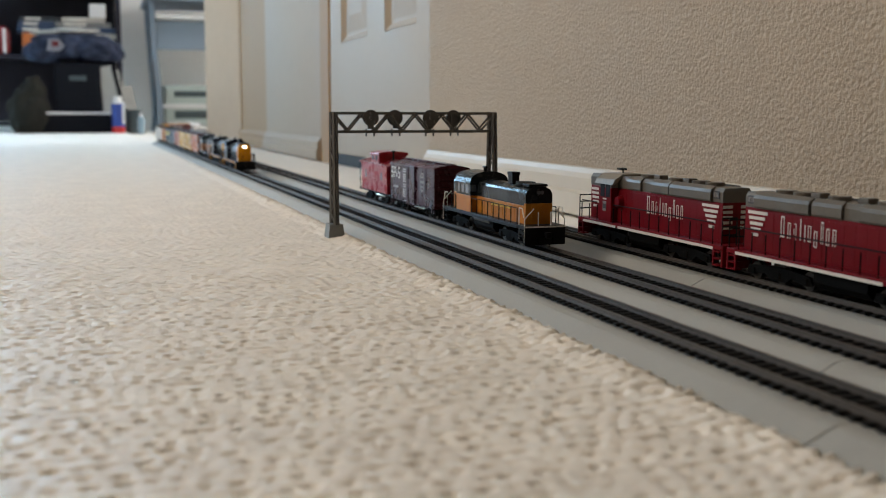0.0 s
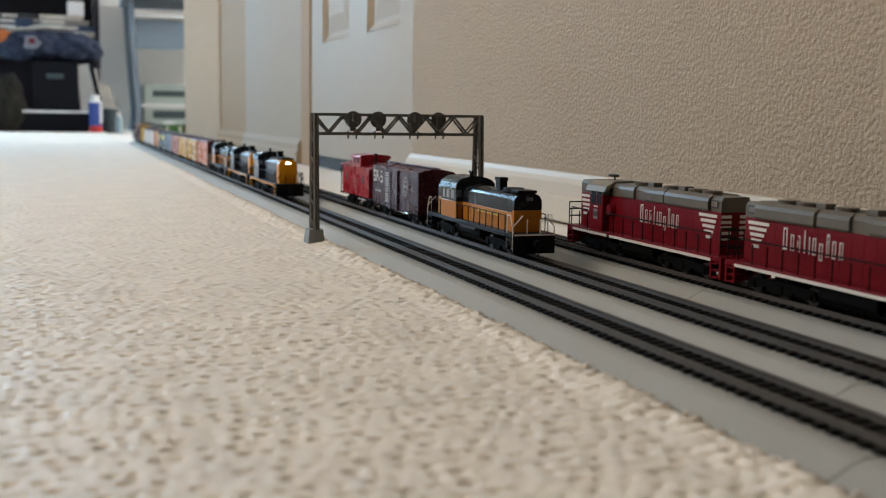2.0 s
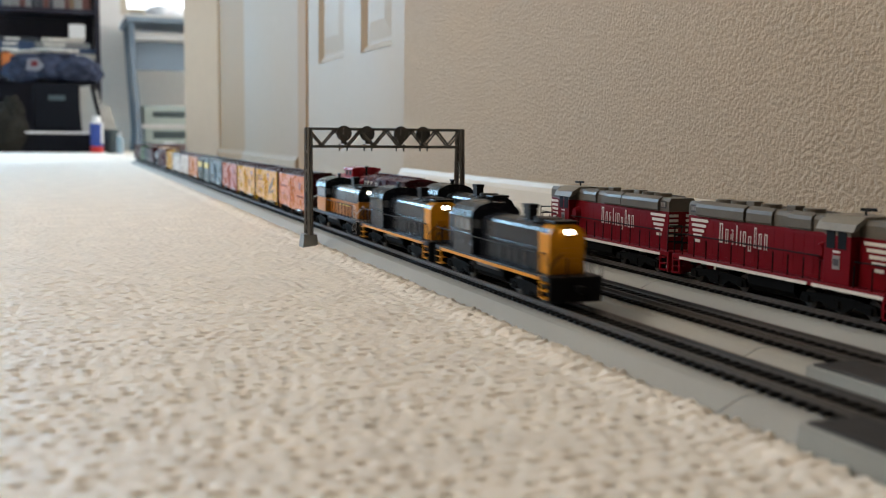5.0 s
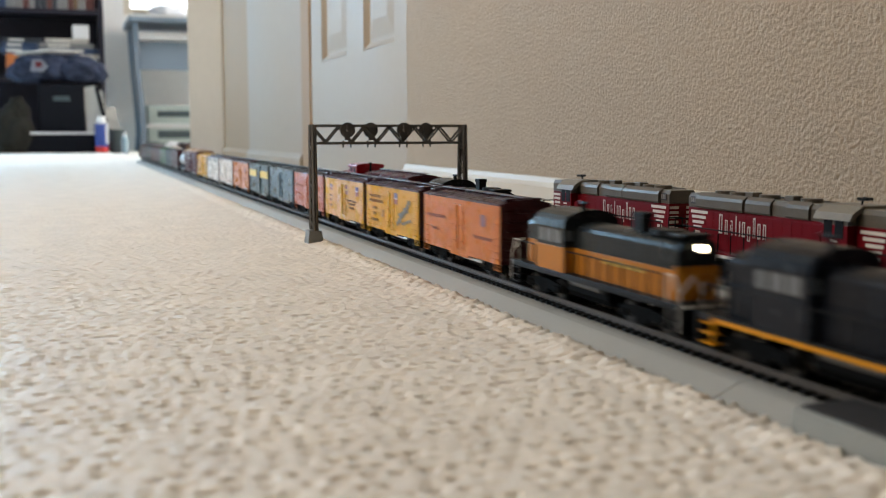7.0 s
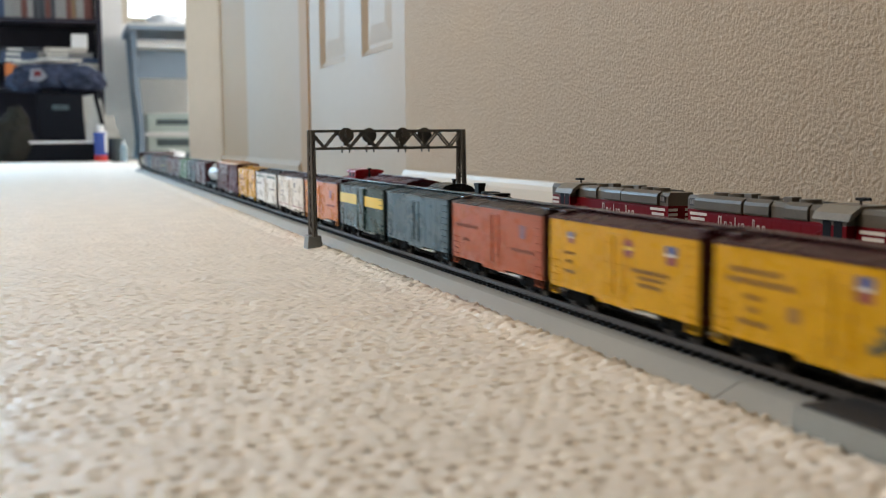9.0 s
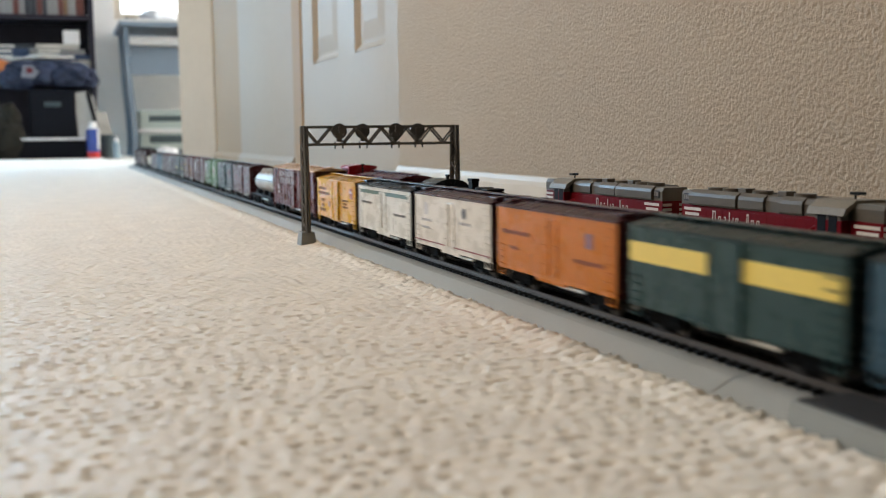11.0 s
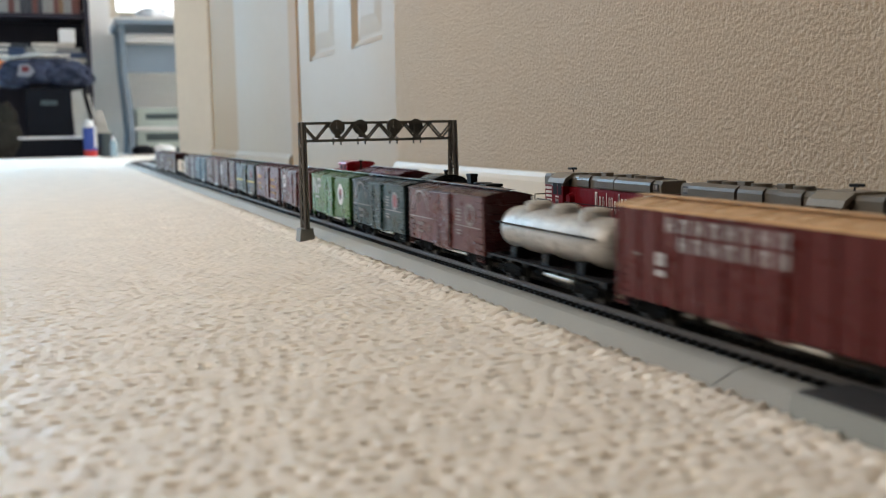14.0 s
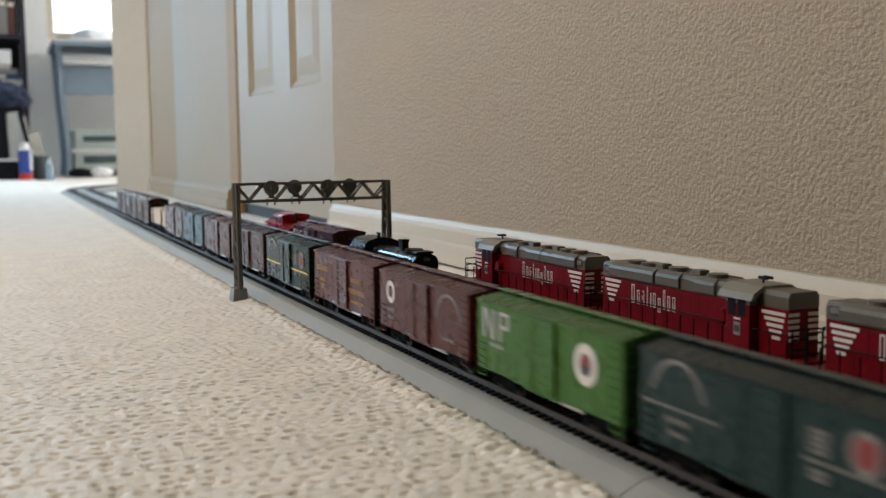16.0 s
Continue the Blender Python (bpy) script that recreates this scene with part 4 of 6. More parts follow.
def initials_marks(root, x, rng, z0, z1, L):
    """Pale initials as blocks, small data and a pale round emblem."""
    h = z1 - z0
    z, t = z0 + h * 0.74, 0.0105
    it = []
    for y, kind in ((0.063, "s"), (0.0535, "p"), (0.0475, "dot"), (0.0395, "s")):
        if kind == "dot":
            it += [(y, z - 0.0025, 0.0024, 0.0042)]
            continue
        it += [(y, z + t * 0.45, 0.0062, 0.0016), (y, z, 0.0062, 0.0016)]
        it += [(y, z - t * 0.45, 0.0062, 0.0016), (y + 0.0026, z + t * 0.22, 0.0014, t * 0.45), (y - 0.0026, z - t * 0.22, 0.0014, t * 0.45)] if kind == "s" else [
            (y + 0.0026, z, 0.0014, t), (y - 0.0026, z + t * 0.22, 0.0014, t * 0.45)]
    bars(root, "initials", x, it, M_STRIPE)
    bars(root, "data_block", x, [(0.0215, z0 + h * q, 0.009, 0.0013) for q in (0.14, 0.2, 0.26, 0.32, 0.40, 0.46, 0.54, 0.60, 0.66, 0.72, 0.80, 0.86)] + word(rng, 0.060, 0.042, z0 + h * 0.36, 0.0022), M_PALE_INK)
    ring(root, "round_emblem", x + 0.0012, -0.040, z0 + h * 0.62, 0.0055, 0.0068, M_DIM, flat=1.35)
    bars(root, "emblem_bar", x + 0.0014, [(-0.040, z0 + h * 0.62, 0.011, 0.0022), (-0.040, z0 + h * 0.74, 0.006, 0.0014), (-0.040, z0 + h * 0.50, 0.006, 0.0014)], M_DIM)


# ---- locomotives ----


def handrail(root, name, x, y0, y1, z0, z1, n, material):
    bm = B()
    rod(bm, (0, 0, z0), (0, 0, z1), 0.00045, 5)
    post = mesh_of("stanchion", bm, material)
    for k in range(n):
        share("stanchion", post, root, (x, y0 + (y1 - y0) * k / (n - 1), 0))
    bm = B()
    rod(bm, (x, y0, z1), (x, y1, z1), 0.0004, 5)
    part(name, bm, material, root)


def arch(w, z0, z1, n=10):
    return [(-w, z0 - 0.0012)] + [(-w * math.cos(math.pi * k / n), z0 + (z1 - z0) * math.sin(math.pi * k / n) ** 0.75) for k in range(n + 1)] + [(w, z0 - 0.0012)]


def switcher(label, hood, lower, nose, sill, stripe, rail, lit, group=""):
    """A road switcher with a cab near the back; the long hood leads, towards -y."""
    root = thing("road_switcher", label, "locomotive", group=group)
    F, R = -0.090, 0.090
    deck = 0.0165
    bm = B()
    box(bm, -0.0162, 0.0162, F, R, deck - 0.0028, deck, 0.0003)
    part("deck", bm, sill, root)
    for s in (-1, 1):
        bm = B()
        box(bm, *sorted((s * 0.0162, s * 0.0166)), F + 0.012, R - 0.012, deck - 0.0028, deck - 0.0010)
        part("sill_stripe", bm, stripe, root)
    y0, y1 = -0.079, 0.022
    bm = B()
    box(bm, -0.0104, 0.0104, y0 + 0.0016, y1, deck, 0.0300, 0.0002)
    part("hood_lower", bm, lower, root)
    bm = B()
    prism(bm, [(-0.0104, 0.0301)] + [(-0.0104 * math.cos(math.pi * k / 8), 0.0395 + 0.0045 * math.sin(math.pi * k / 8)) for k in range(9)] + [(0.0104, 0.0301)], "y", y0 + 0.0016, y1)
    top = part("hood_top", bm, hood, root)
    back = y0 + 0.0128 if nose is M_YEL else y0 + 0.0016
    cap = [(-0.0107, 0.0385), (-0.0090, 0.0418), (-0.0050, 0.0440), (0.0050, 0.0440), (0.0090, 0.0418), (0.0107, 0.0385)]
    if nose is M_YEL:
        bm = B()
        prism(bm, [(-0.0107, deck)] + cap + [(0.0107, deck)], "y", y0 - 0.0012, back)
        n_ = part("hood_end", bm, nose, root)
    else:
        bm = B()
        prism(bm, [(-0.0107, deck), (-0.0107, 0.0318), (0.0107, 0.0318), (0.0107, deck)], "y", y0 - 0.0012, back)
        n_ = part("hood_end", bm, nose, root)
        bm = B()
        prism(bm, [(-0.0107, 0.0319)] + cap + [(0.0107, 0.0319)], "y", y0 - 0.0012, back)
        part("hood_end_top", bm, hood, root)
    bm = B()
    box(bm, -0.0062, 0.0062, y0 - 0.0018, y0 - 0.0010, 0.0200, 0.0310, 0.0002)
    for z in (0.022, 0.025, 0.028):
        box(bm, -0.0058, 0.0058, y0 - 0.0024, y0 - 0.0016, z - 0.0005, z + 0.0005)
    part("radiator_grille", bm, nose, n_)
    bm = B()
    rod(bm, (0, y0 - 0.0012, 0.0400), (0, y0 - 0.0034, 0.0400), 0.0026, 16)
    part("headlight_case", bm, M_BLACK, n_)
    bm = B()
    for q in (-0.0013, 0.0013):
        rod(bm, (q, y0 - 0.0034, 0.0400), (q, y0 - 0.0038, 0.0400), 0.0015, 12)
    part("headlight", bm, M_LAMP if lit else M_GLASS, n_, "lit warm headlight" if lit else "unlit headlight")
    for k in range(11):
        y = y0 + 0.016 + k * 0.0078
        for s in (-1, 1):
            bm = B()
            box(bm, *sorted((s * 0.0104, s * 0.0107)), y - 0.0034, y + 0.0034, deck + 0.002, 0.0292, 0.0001)
            part("hood_door", bm, lower, root)
    bm = B()
    rod(bm, (0, -0.055, 0.0435), (0, -0.055, 0.0462), 0.0100, 24, 0.0098)
    for v in bm.verts:
        v.co.x *= 0.72
    part("radiator_fan", bm, M_BLACK, top)
    bm = B()
    box(bm, -0.0030, 0.0030, -0.036, -0.027, 0.0430, 0.0520, 0.0005)
    box(bm, -0.0034, 0.0034, -0.0366, -0.0264, 0.0500, 0.0525, 0.0003)
    part("exhaust", bm, M_BLACK, top)
    bm = B()
    box(bm, -0.0075, 0.0075, -0.079, -0.066, 0.0440, 0.0458, 0.0005)
    part("shutter_housing", bm, M_BLACK, top)
    # cab
    cy0, cy1 = 0.022, 0.056
    bm = B()
    box(bm, -0.0160, 0.0160, cy0, cy1, deck, 0.0300, 0.0003)
    part("cab_lower", bm, lower, root)
    bm = B()
    prism(bm, [(-0.0160, 0.0301), (-0.0160, 0.0405), (0.0160, 0.0405), (0.0160, 0.0301)], "y", cy0, cy1)
    cab = part("cab", bm, hood, root)
    bm = B()
    prism(bm, arch(0.0170, 0.0405, 0.0500), "y", cy0 - 0.0016, cy1 + 0.0016)
    part("cab_roof", bm, hood, cab)
    for s in (-1, 1):
        for a, b in ((cy0 + 0.004, cy0 + 0.0115), (cy0 + 0.014, cy0 + 0.0215), (cy0 + 0.025, cy0 + 0.030)):
            bm = B()
            box(bm, *sorted((s * 0.0159, s * 0.0162)), a, b, 0.0320, 0.0400)
            part("cab_window", bm, M_GLASS, cab)
        for yy, d in ((cy0, -1), (cy1, 1)):
            bm = B()
            box(bm, *sorted((s * 0.0110, s * 0.0150)), *sorted((yy, yy + d * 0.0003)), 0.0335, 0.0420)
            part("end_window", bm, M_GLASS, cab)
    bm = B()
    rod(bm, (0, cy0 + 0.008, 0.0498), (0, cy0 + 0.008, 0.0530), 0.0016, 8)
    rod(bm, (0, cy0 + 0.005, 0.0530), (0, cy0 + 0.012, 0.0530), 0.0010, 8)
    part("horn", bm, M_BLACK, cab)
    # short hood
    bm = B()
    box(bm, -0.0104, 0.0104, cy1, 0.0790, deck, 0.0300, 0.0003)
    part("short_hood", bm, lower, root)
    bm = B()
    prism(bm, [(-0.0104, 0.0301)] + [(-0.0104 * math.cos(math.pi * k / 8), 0.0385 + 0.0045 * math.sin(math.pi * k / 8)) for k in range(9)] + [(0.0104, 0.0301)], "y", cy1, 0.0790)
    part("short_hood_top", bm, hood, root)
    for s in (-1, 1):
        handrail(root, "handrail", s * 0.0156, F + 0.014, cy0 - 0.002, deck, deck + 0.0120, 9, rail)
        handrail(root, "rear_handrail", s * 0.0156, cy1 + 0.003, R - 0.010, deck, deck + 0.0120, 3, M_BLACK)
    for e, y in ((-1, F), (1, R)):
        bm = B()
        box(bm, -0.0160, 0.0160, *sorted((y, y + e * 0.0022)), 0.0025, deck, 0.0004)
        part("pilot", bm, M_BLACK, root, "black pilot plate")
        if nose is not M_YEL:
            bm = B()
            box(bm, -0.0158, 0.0158, *sorted((y + e * 0.0023, y + e * 0.0030)), deck - 0.0012, deck - 0.0002)
            part("pilot_edge", bm, M_STRIPE, root, "thin white line along the pilot top")
        bm = B()
        for q in (-0.006, 0.006):
            rod(bm, (q, y + e * 0.0020, 0.0075), (q, y + e * 0.0034, 0.0030), 0.0006, 6)
        part("brake_hose", bm, M_TRUCK, root)
        for s in (-1, 1):
            bm = B()
            for k in range(3):
                box(bm, *sorted((s * 0.0120, s * 0.0163)), *sorted((y - e * 0.002, y - e * 0.010)), 0.0040 + k * 0.0042, 0.0046 + k * 0.0042)
            box(bm, *sorted((s * 0.0155, s * 0.0163)), *sorted((y - e * 0.0095, y - e * 0.0105)), 0.004, deck)
            part("steps", bm, stripe if nose is M_YEL else M_BLACK, root)
        for s in (-1, 1):
            bm = B()
            side, front = s * 0.0158, y + e * 0.0006
            bend = [(side, front, 0.0045), (side, front, deck + 0.0050), (s * 0.0085, front, deck + 0.0125)]
            for p, q in zip(bend, bend[1:]):
                rod(bm, p, q, 0.00045, 5)
            back = [(side, y - e * 0.0098, 0.0060), (side, y - e * 0.0098, deck + 0.0125), (side, y - e * 0.0040, deck + 0.0125), (side, y - e * 0.0012, deck + 0.0060)]
            for p, q in zip(back, back[1:]):
                rod(bm, p, q, 0.00045, 5)
            rod(bm, (s * 0.0050, front, deck), (s * 0.0050, front, deck + 0.0100), 0.00045, 5)
            part("end_rail", bm, M_STRIPE if (rail is M_BLACK and nose is not M_YEL) else M_BLACK, root, "thin end handrail")
        truck(root, y - e * 0.036, LOCO_TRUCK, 2, 0.0325)
    bm = B()
    prism(bm, [(-0.0130, deck - 0.003), (-0.0130, 0.0080), (-0.0100, 0.0045), (0.0100, 0.0045), (0.0130, 0.0080), (0.0130, deck - 0.003)], "y", -0.022, 0.022)
    part("fuel_tank", bm, M_TRUCK, root)
    for s in (-1, 1):
        bm = B()
        rod(bm, (s * 0.0125, -0.016, 0.0125), (s * 0.0125, 0.018, 0.0125), 0.0020, 10)
        part("air_tank", bm, M_STEEL, root)
    couplers(root, 0.0905)
    return root


def six_axle(label, group):
    """A long red hood unit with a grey top; its cab end points to +y."""
    root = thing("hood_unit", label, "locomotive", group=group)
    F, R, deck = -0.0990, 0.0990, 0.0165
    bm = B()
    box(bm, -0.0162, 0.0162, F, R, deck - 0.0030, deck, 0.0003)
    part("deck", bm, M_RED, root)
    for s in (-1, 1):
        for a, b in ((F + 0.008, 0.034), (0.038, R - 0.008)):
            bm = B()
            box(bm, *sorted((s * 0.0162, s * 0.0166)), a, b, deck - 0.0032, deck - 0.0014)
            part("white_sill", bm, M_STRIPE, root, "white stripe along the sill")
    bm = B()
    box(bm, -0.0104, 0.0104, -0.091, 0.046, deck, 0.0385, 0.0003)
    part("hood_lower", bm, M_RED, root)
    bm = B()
    prism(bm, [(-0.0104, 0.0386), (-0.0104, 0.0440), (-0.0088, 0.0462), (0.0088, 0.0462), (0.0104, 0.0440), (0.0104, 0.0386)], "y", -0.091, 0.046)
    top = part("hood_top", bm, M_GREYR, root, "grey hood top")
    for a, b, w in ((-0.080, -0.030, 0.0118), (-0.028, -0.004, 0.0112), (0.010, 0.030, 0.0112)):
        for s in (-1, 1):
            bm = B()
            prism(bm, [(s * 0.0090, 0.0385), (s * w, 0.0385), (s * (w + 0.0008), 0.0395), (s * (w + 0.0008), 0.0435), (s * w, 0.0452), (s * 0.0085, 0.0470)], "y", a, b)
            part("roof_blister", bm, M_GREYR, top)
    for y in (-0.066, -0.050, -0.020, 0.018):
        bm = B()
        rod(bm, (0, y, 0.0460), (0, y, 0.0482), 0.0062, 18)
        part("roof_fan", bm, M_GREYR, top)
    for y in (-0.036, 0.002):
        bm = B()
        box(bm, -0.0035, 0.0035, y - 0.004, y + 0.004, 0.0460, 0.0488, 0.0005)
        part("exhaust", bm, M_GREYR, top)
    for k in range(15):
        y = -0.084 + k * 0.0086
        for s in (-1, 1):
            bm = B()
            box(bm, *sorted((s * 0.0104, s * 0.01055)), y - 0.0040, y + 0.0040, deck + 0.002, 0.0370, 0.0001)
            part("hood_door", bm, M_RED, root)
    cy0, cy1 = 0.046, 0.066
    bm = B()
    box(bm, -0.0160, 0.0160, cy0, cy1, deck, 0.0385, 0.0004)
    part("cab", bm, M_RED, root)
    bm = B()
    prism(bm, [(-0.0160, 0.0386), (-0.0160, 0.0420), (0.0160, 0.0420), (0.0160, 0.0386)], "y", cy0, cy1)
    cab = part("cab_upper", bm, M_GREYR, root)
    bm = B()
    prism(bm, [(-0.0178, 0.0408), (-0.0160, 0.0440), (-0.0095, 0.0474), (0.0095, 0.0474), (0.0160, 0.0440), (0.0178, 0.0408), (0.0165, 0.0406), (0.0088, 0.0455), (-0.0088, 0.0455), (-0.0165, 0.0406)], "y", cy0 - 0.0050, cy1 + 0.0035)
    box(bm, -0.0088, 0.0088, cy0, cy1, 0.0420, 0.0460)
    part("cab_roof", bm, M_CABR, cab, "grey overhanging cab roof")
    for s in (-1, 1):
        for a, b in ((cy0 + 0.002, cy0 + 0.0085), (cy0 + 0.0105, cy0 + 0.0170)):
            bm = B()
            box(bm, *sorted((s * 0.0158, s * 0.0162)), a, b, 0.0325, 0.0405)
            part("cab_window", bm, M_BLACK, cab)
    bars(cab, "crest", 0.0161, [(0.056, 0.0265, 0.0055, 0.0062)], M_DIM, mirror=True)
    bars(cab, "crest_centre", 0.0163, [(0.056, 0.0265, 0.0042, 0.0030)], M_BPRINT, mirror=True)
    bars(cab, "crest_top", 0.0161, [(0.056, 0.0312, 0.0055, 0.0010)], M_STRIPE, mirror=True)
    bm = B()
    for q in (-0.002, 0.0015):
        rod(bm, (q, 0.056, 0.0500), (q, 0.063, 0.0500), 0.0008, 6)
    rod(bm, (0, 0.058, 0.0470), (0, 0.058, 0.0500), 0.0006, 6)
    part("horn", bm, M_BLACK, cab)
    bm = B()
    box(bm, -0.0104, 0.0104, cy1, 0.0900, deck, 0.0385, 0.0006)
    part("short_hood", bm, M_RED, root)
    bm = B()
    prism(bm, [(-0.0104, 0.0386), (-0.0104, 0.0440), (-0.0088, 0.0462), (0.0088, 0.0462), (0.0104, 0.0440), (0.0104, 0.0386)], "y", cy1, 0.0900)
    part("short_hood_top", bm, M_GREYR, root, "grey hood top")
    # the name on the flank, as letter-sized blocks
    widths = (0.0036, 0.0029, 0.0024, 0.0014, 0.0014, 0.0029, 0.0029, 0.0022, 0.0029, 0.0029)
    for side, y, go in ((-1, 0.000, -1), (1, -0.054, 1)):
        it = []
        for k, w in enumerate(widths):
            hgt = 0.0104 if k in (0, 3, 7) else 0.0078
            zc = (0.0312 if k in (0, 3, 7) else 0.0298) if k != 6 else 0.0278
            if w > 0.002:
                it += [(y + w * 0.36, zc, w * 0.20, hgt), (y - w * 0.36, zc, w * 0.20, hgt if k != 2 else 0.003), (y, zc + hgt * 0.46, w * 0.6, hgt * 0.08)]
                if k in (0, 5, 6, 8):
                    it += [(y, zc - hgt * 0.46, w * 0.6, hgt * 0.08)]
            else:
                it += [(y, zc, w * 0.55, hgt)]
            y += go * (w + 0.0024)
        bars(root, "name_lettering", 0.0107, it, M_STRIPE, "pale lettering along the flank", sides=(side,), mirror=True)
    ch = []
    for k in range(5):
        half = 0.0095 - k * 0.0016
        ch.append((-0.0765 - 0.0015 + (0.0095 - half) * -0.3, 0.0362 - k * 0.0028, half * 2, 0.0016))
    for side in (-1, 1):
        for c in ch + [(0.0790 + k * 0.0006, 0.0362 - k * 0.0028, 0.0185 - k * 0.0030, 0.0016) for k in range(5)]:
            bars(root, "chevron", 0.0107, [c], M_STRIPE, "white stripe of the tapering chevron", sides=(side,), mirror=True)
    bars(root, "number_board", 0.0107, [(-0.0845, 0.0425, 0.0070, 0.0042)], M_BPRINT, mirror=True)
    bars(root, "number_bars", 0.0110, [(-0.0845 + q, 0.0425, 0.0013, 0.0026) for q in (-0.0020, 0.0, 0.0020)], M_DIM, mirror=True)
    for s in (-1, 1):
        for z in (0.0362 - k * 0.0028 for k in range(5)):
            for e in (-0.0910, 0.0900):
                bm = B()
                box(bm, *sorted((s * 0.0030, s * 0.0100)), *sorted((e, e + math.copysign(0.0003, e))), z - 0.0008, z + 0.0008)
                part("end_stripe", bm, M_STRIPE, root)
        handrail(root, "handrail", s * 0.0156, F + 0.010, cy0 - 0.003, deck, deck + 0.0115, 11, M_BLACK)
        handrail(root, "front_handrail", s * 0.0156, cy1 + 0.003, R - 0.004, deck, deck + 0.0115, 3, M_BLACK)
    for e, y in ((-1, F), (1, R)):
        bm = B()
        box(bm, -0.0160, 0.0160, *sorted((y, y + e * 0.0020)), 0.0030, deck, 0.0004)
        part("pilot", bm, M_RED, root)
        for s in (-1, 1):
            bm = B()
            for k in range(3):
                box(bm, *sorted((s * 0.0115, s * 0.0165)), *sorted((y - e * 0.001, y - e * 0.008)), 0.0035 + k * 0.0042, 0.0043 + k * 0.0042)
            box(bm, *sorted((s * 0.0152, s * 0.0165)), *sorted((y - e * 0.0070, y - e * 0.0085)), 0.0035, deck)
            part("steps", bm, M_RED, root)
        for s in (-1, 1):
            bm = B()
            rod(bm, (s * 0.0155, y, deck - 0.010), (s * 0.0155, y, deck + 0.0145), 0.00045, 5)
            rod(bm, (s * 0.0050, y, deck), (s * 0.0050, y, deck + 0.0145), 0.00045, 5)
            for z in (0.0055, 0.010, 0.0145):
                rod(bm, (s * 0.0155, y, deck + z), (s * 0.0050, y, deck + z), 0.00045, 5)
            part("end_rail", bm, M_BLACK, root)
        truck(root, y - e * 0.045, BIG_TRUCK, 3, 0.0240)
    bm = B()
    prism(bm, [(-0.0140, deck - 0.003), (-0.0140, 0.0070), (-0.0105, 0.0035), (0.0105, 0.0035), (0.0140, 0.0070), (0.0140, deck - 0.003)], "y", -0.021, 0.021)
    part("fuel_tank", bm, M_TRUCK, root)
    couplers(root, 0.0995)
    for s in (-1, 1):
        bm = B()
        rod(bm, (s * 0.0100, 0.040, 0.0300), (s * 0.0146, 0.040, 0.0300), 0.0046, 20, 0.0034)
        part("air_intake", bm, M_RED, root)
    # the body stands taller over the deck
    for piece in root.children_recursive:
        if piece.type == "MESH" and not piece.data.name.startswith("stanchion"):
            for v in piece.data.vertices:
                if v.co.z > deck:
                    v.co.z = deck + (v.co.z - deck) * 1.17
    return root


def put_down(ob, x, y, turn=0):
    ob.matrix_world = pose(x, y, RAIL_Z, rz=turn)


unit = six_axle("red model diesel with grey top and white sill stripe, parked", "parked red diesels")
put_down(unit, XC, -0.159)
for y, turn in ((-0.365, 180), (-0.573, 180), (-0.781, 0)):
    copy_thing(unit, pose(XC, y, RAIL_Z, rz=turn))

# ---- the parked short train ----
parked = switcher("dark and orange model road switcher, parked", M_HOOD, M_ORG, M_ORG, M_BLACK, M_BLACK, M_BLACK, False)
put_down(parked, XB, -0.027)
bars(parked, "name_blocks", 0.0109, word(random.Random(8), -0.012, -0.052, 0.0268, 0.0024), M_YPRINT, mirror=True)
purple = boxcar("purple-brown model boxcar with pale initials, parked", (0.085, 0.040, 0.064), (0.15, 0.024, 0.034), (0.09, 0.020, 0.028), "plain", marks=initials_marks, seed=3, group="")
put_down(purple, XB, 0.158)


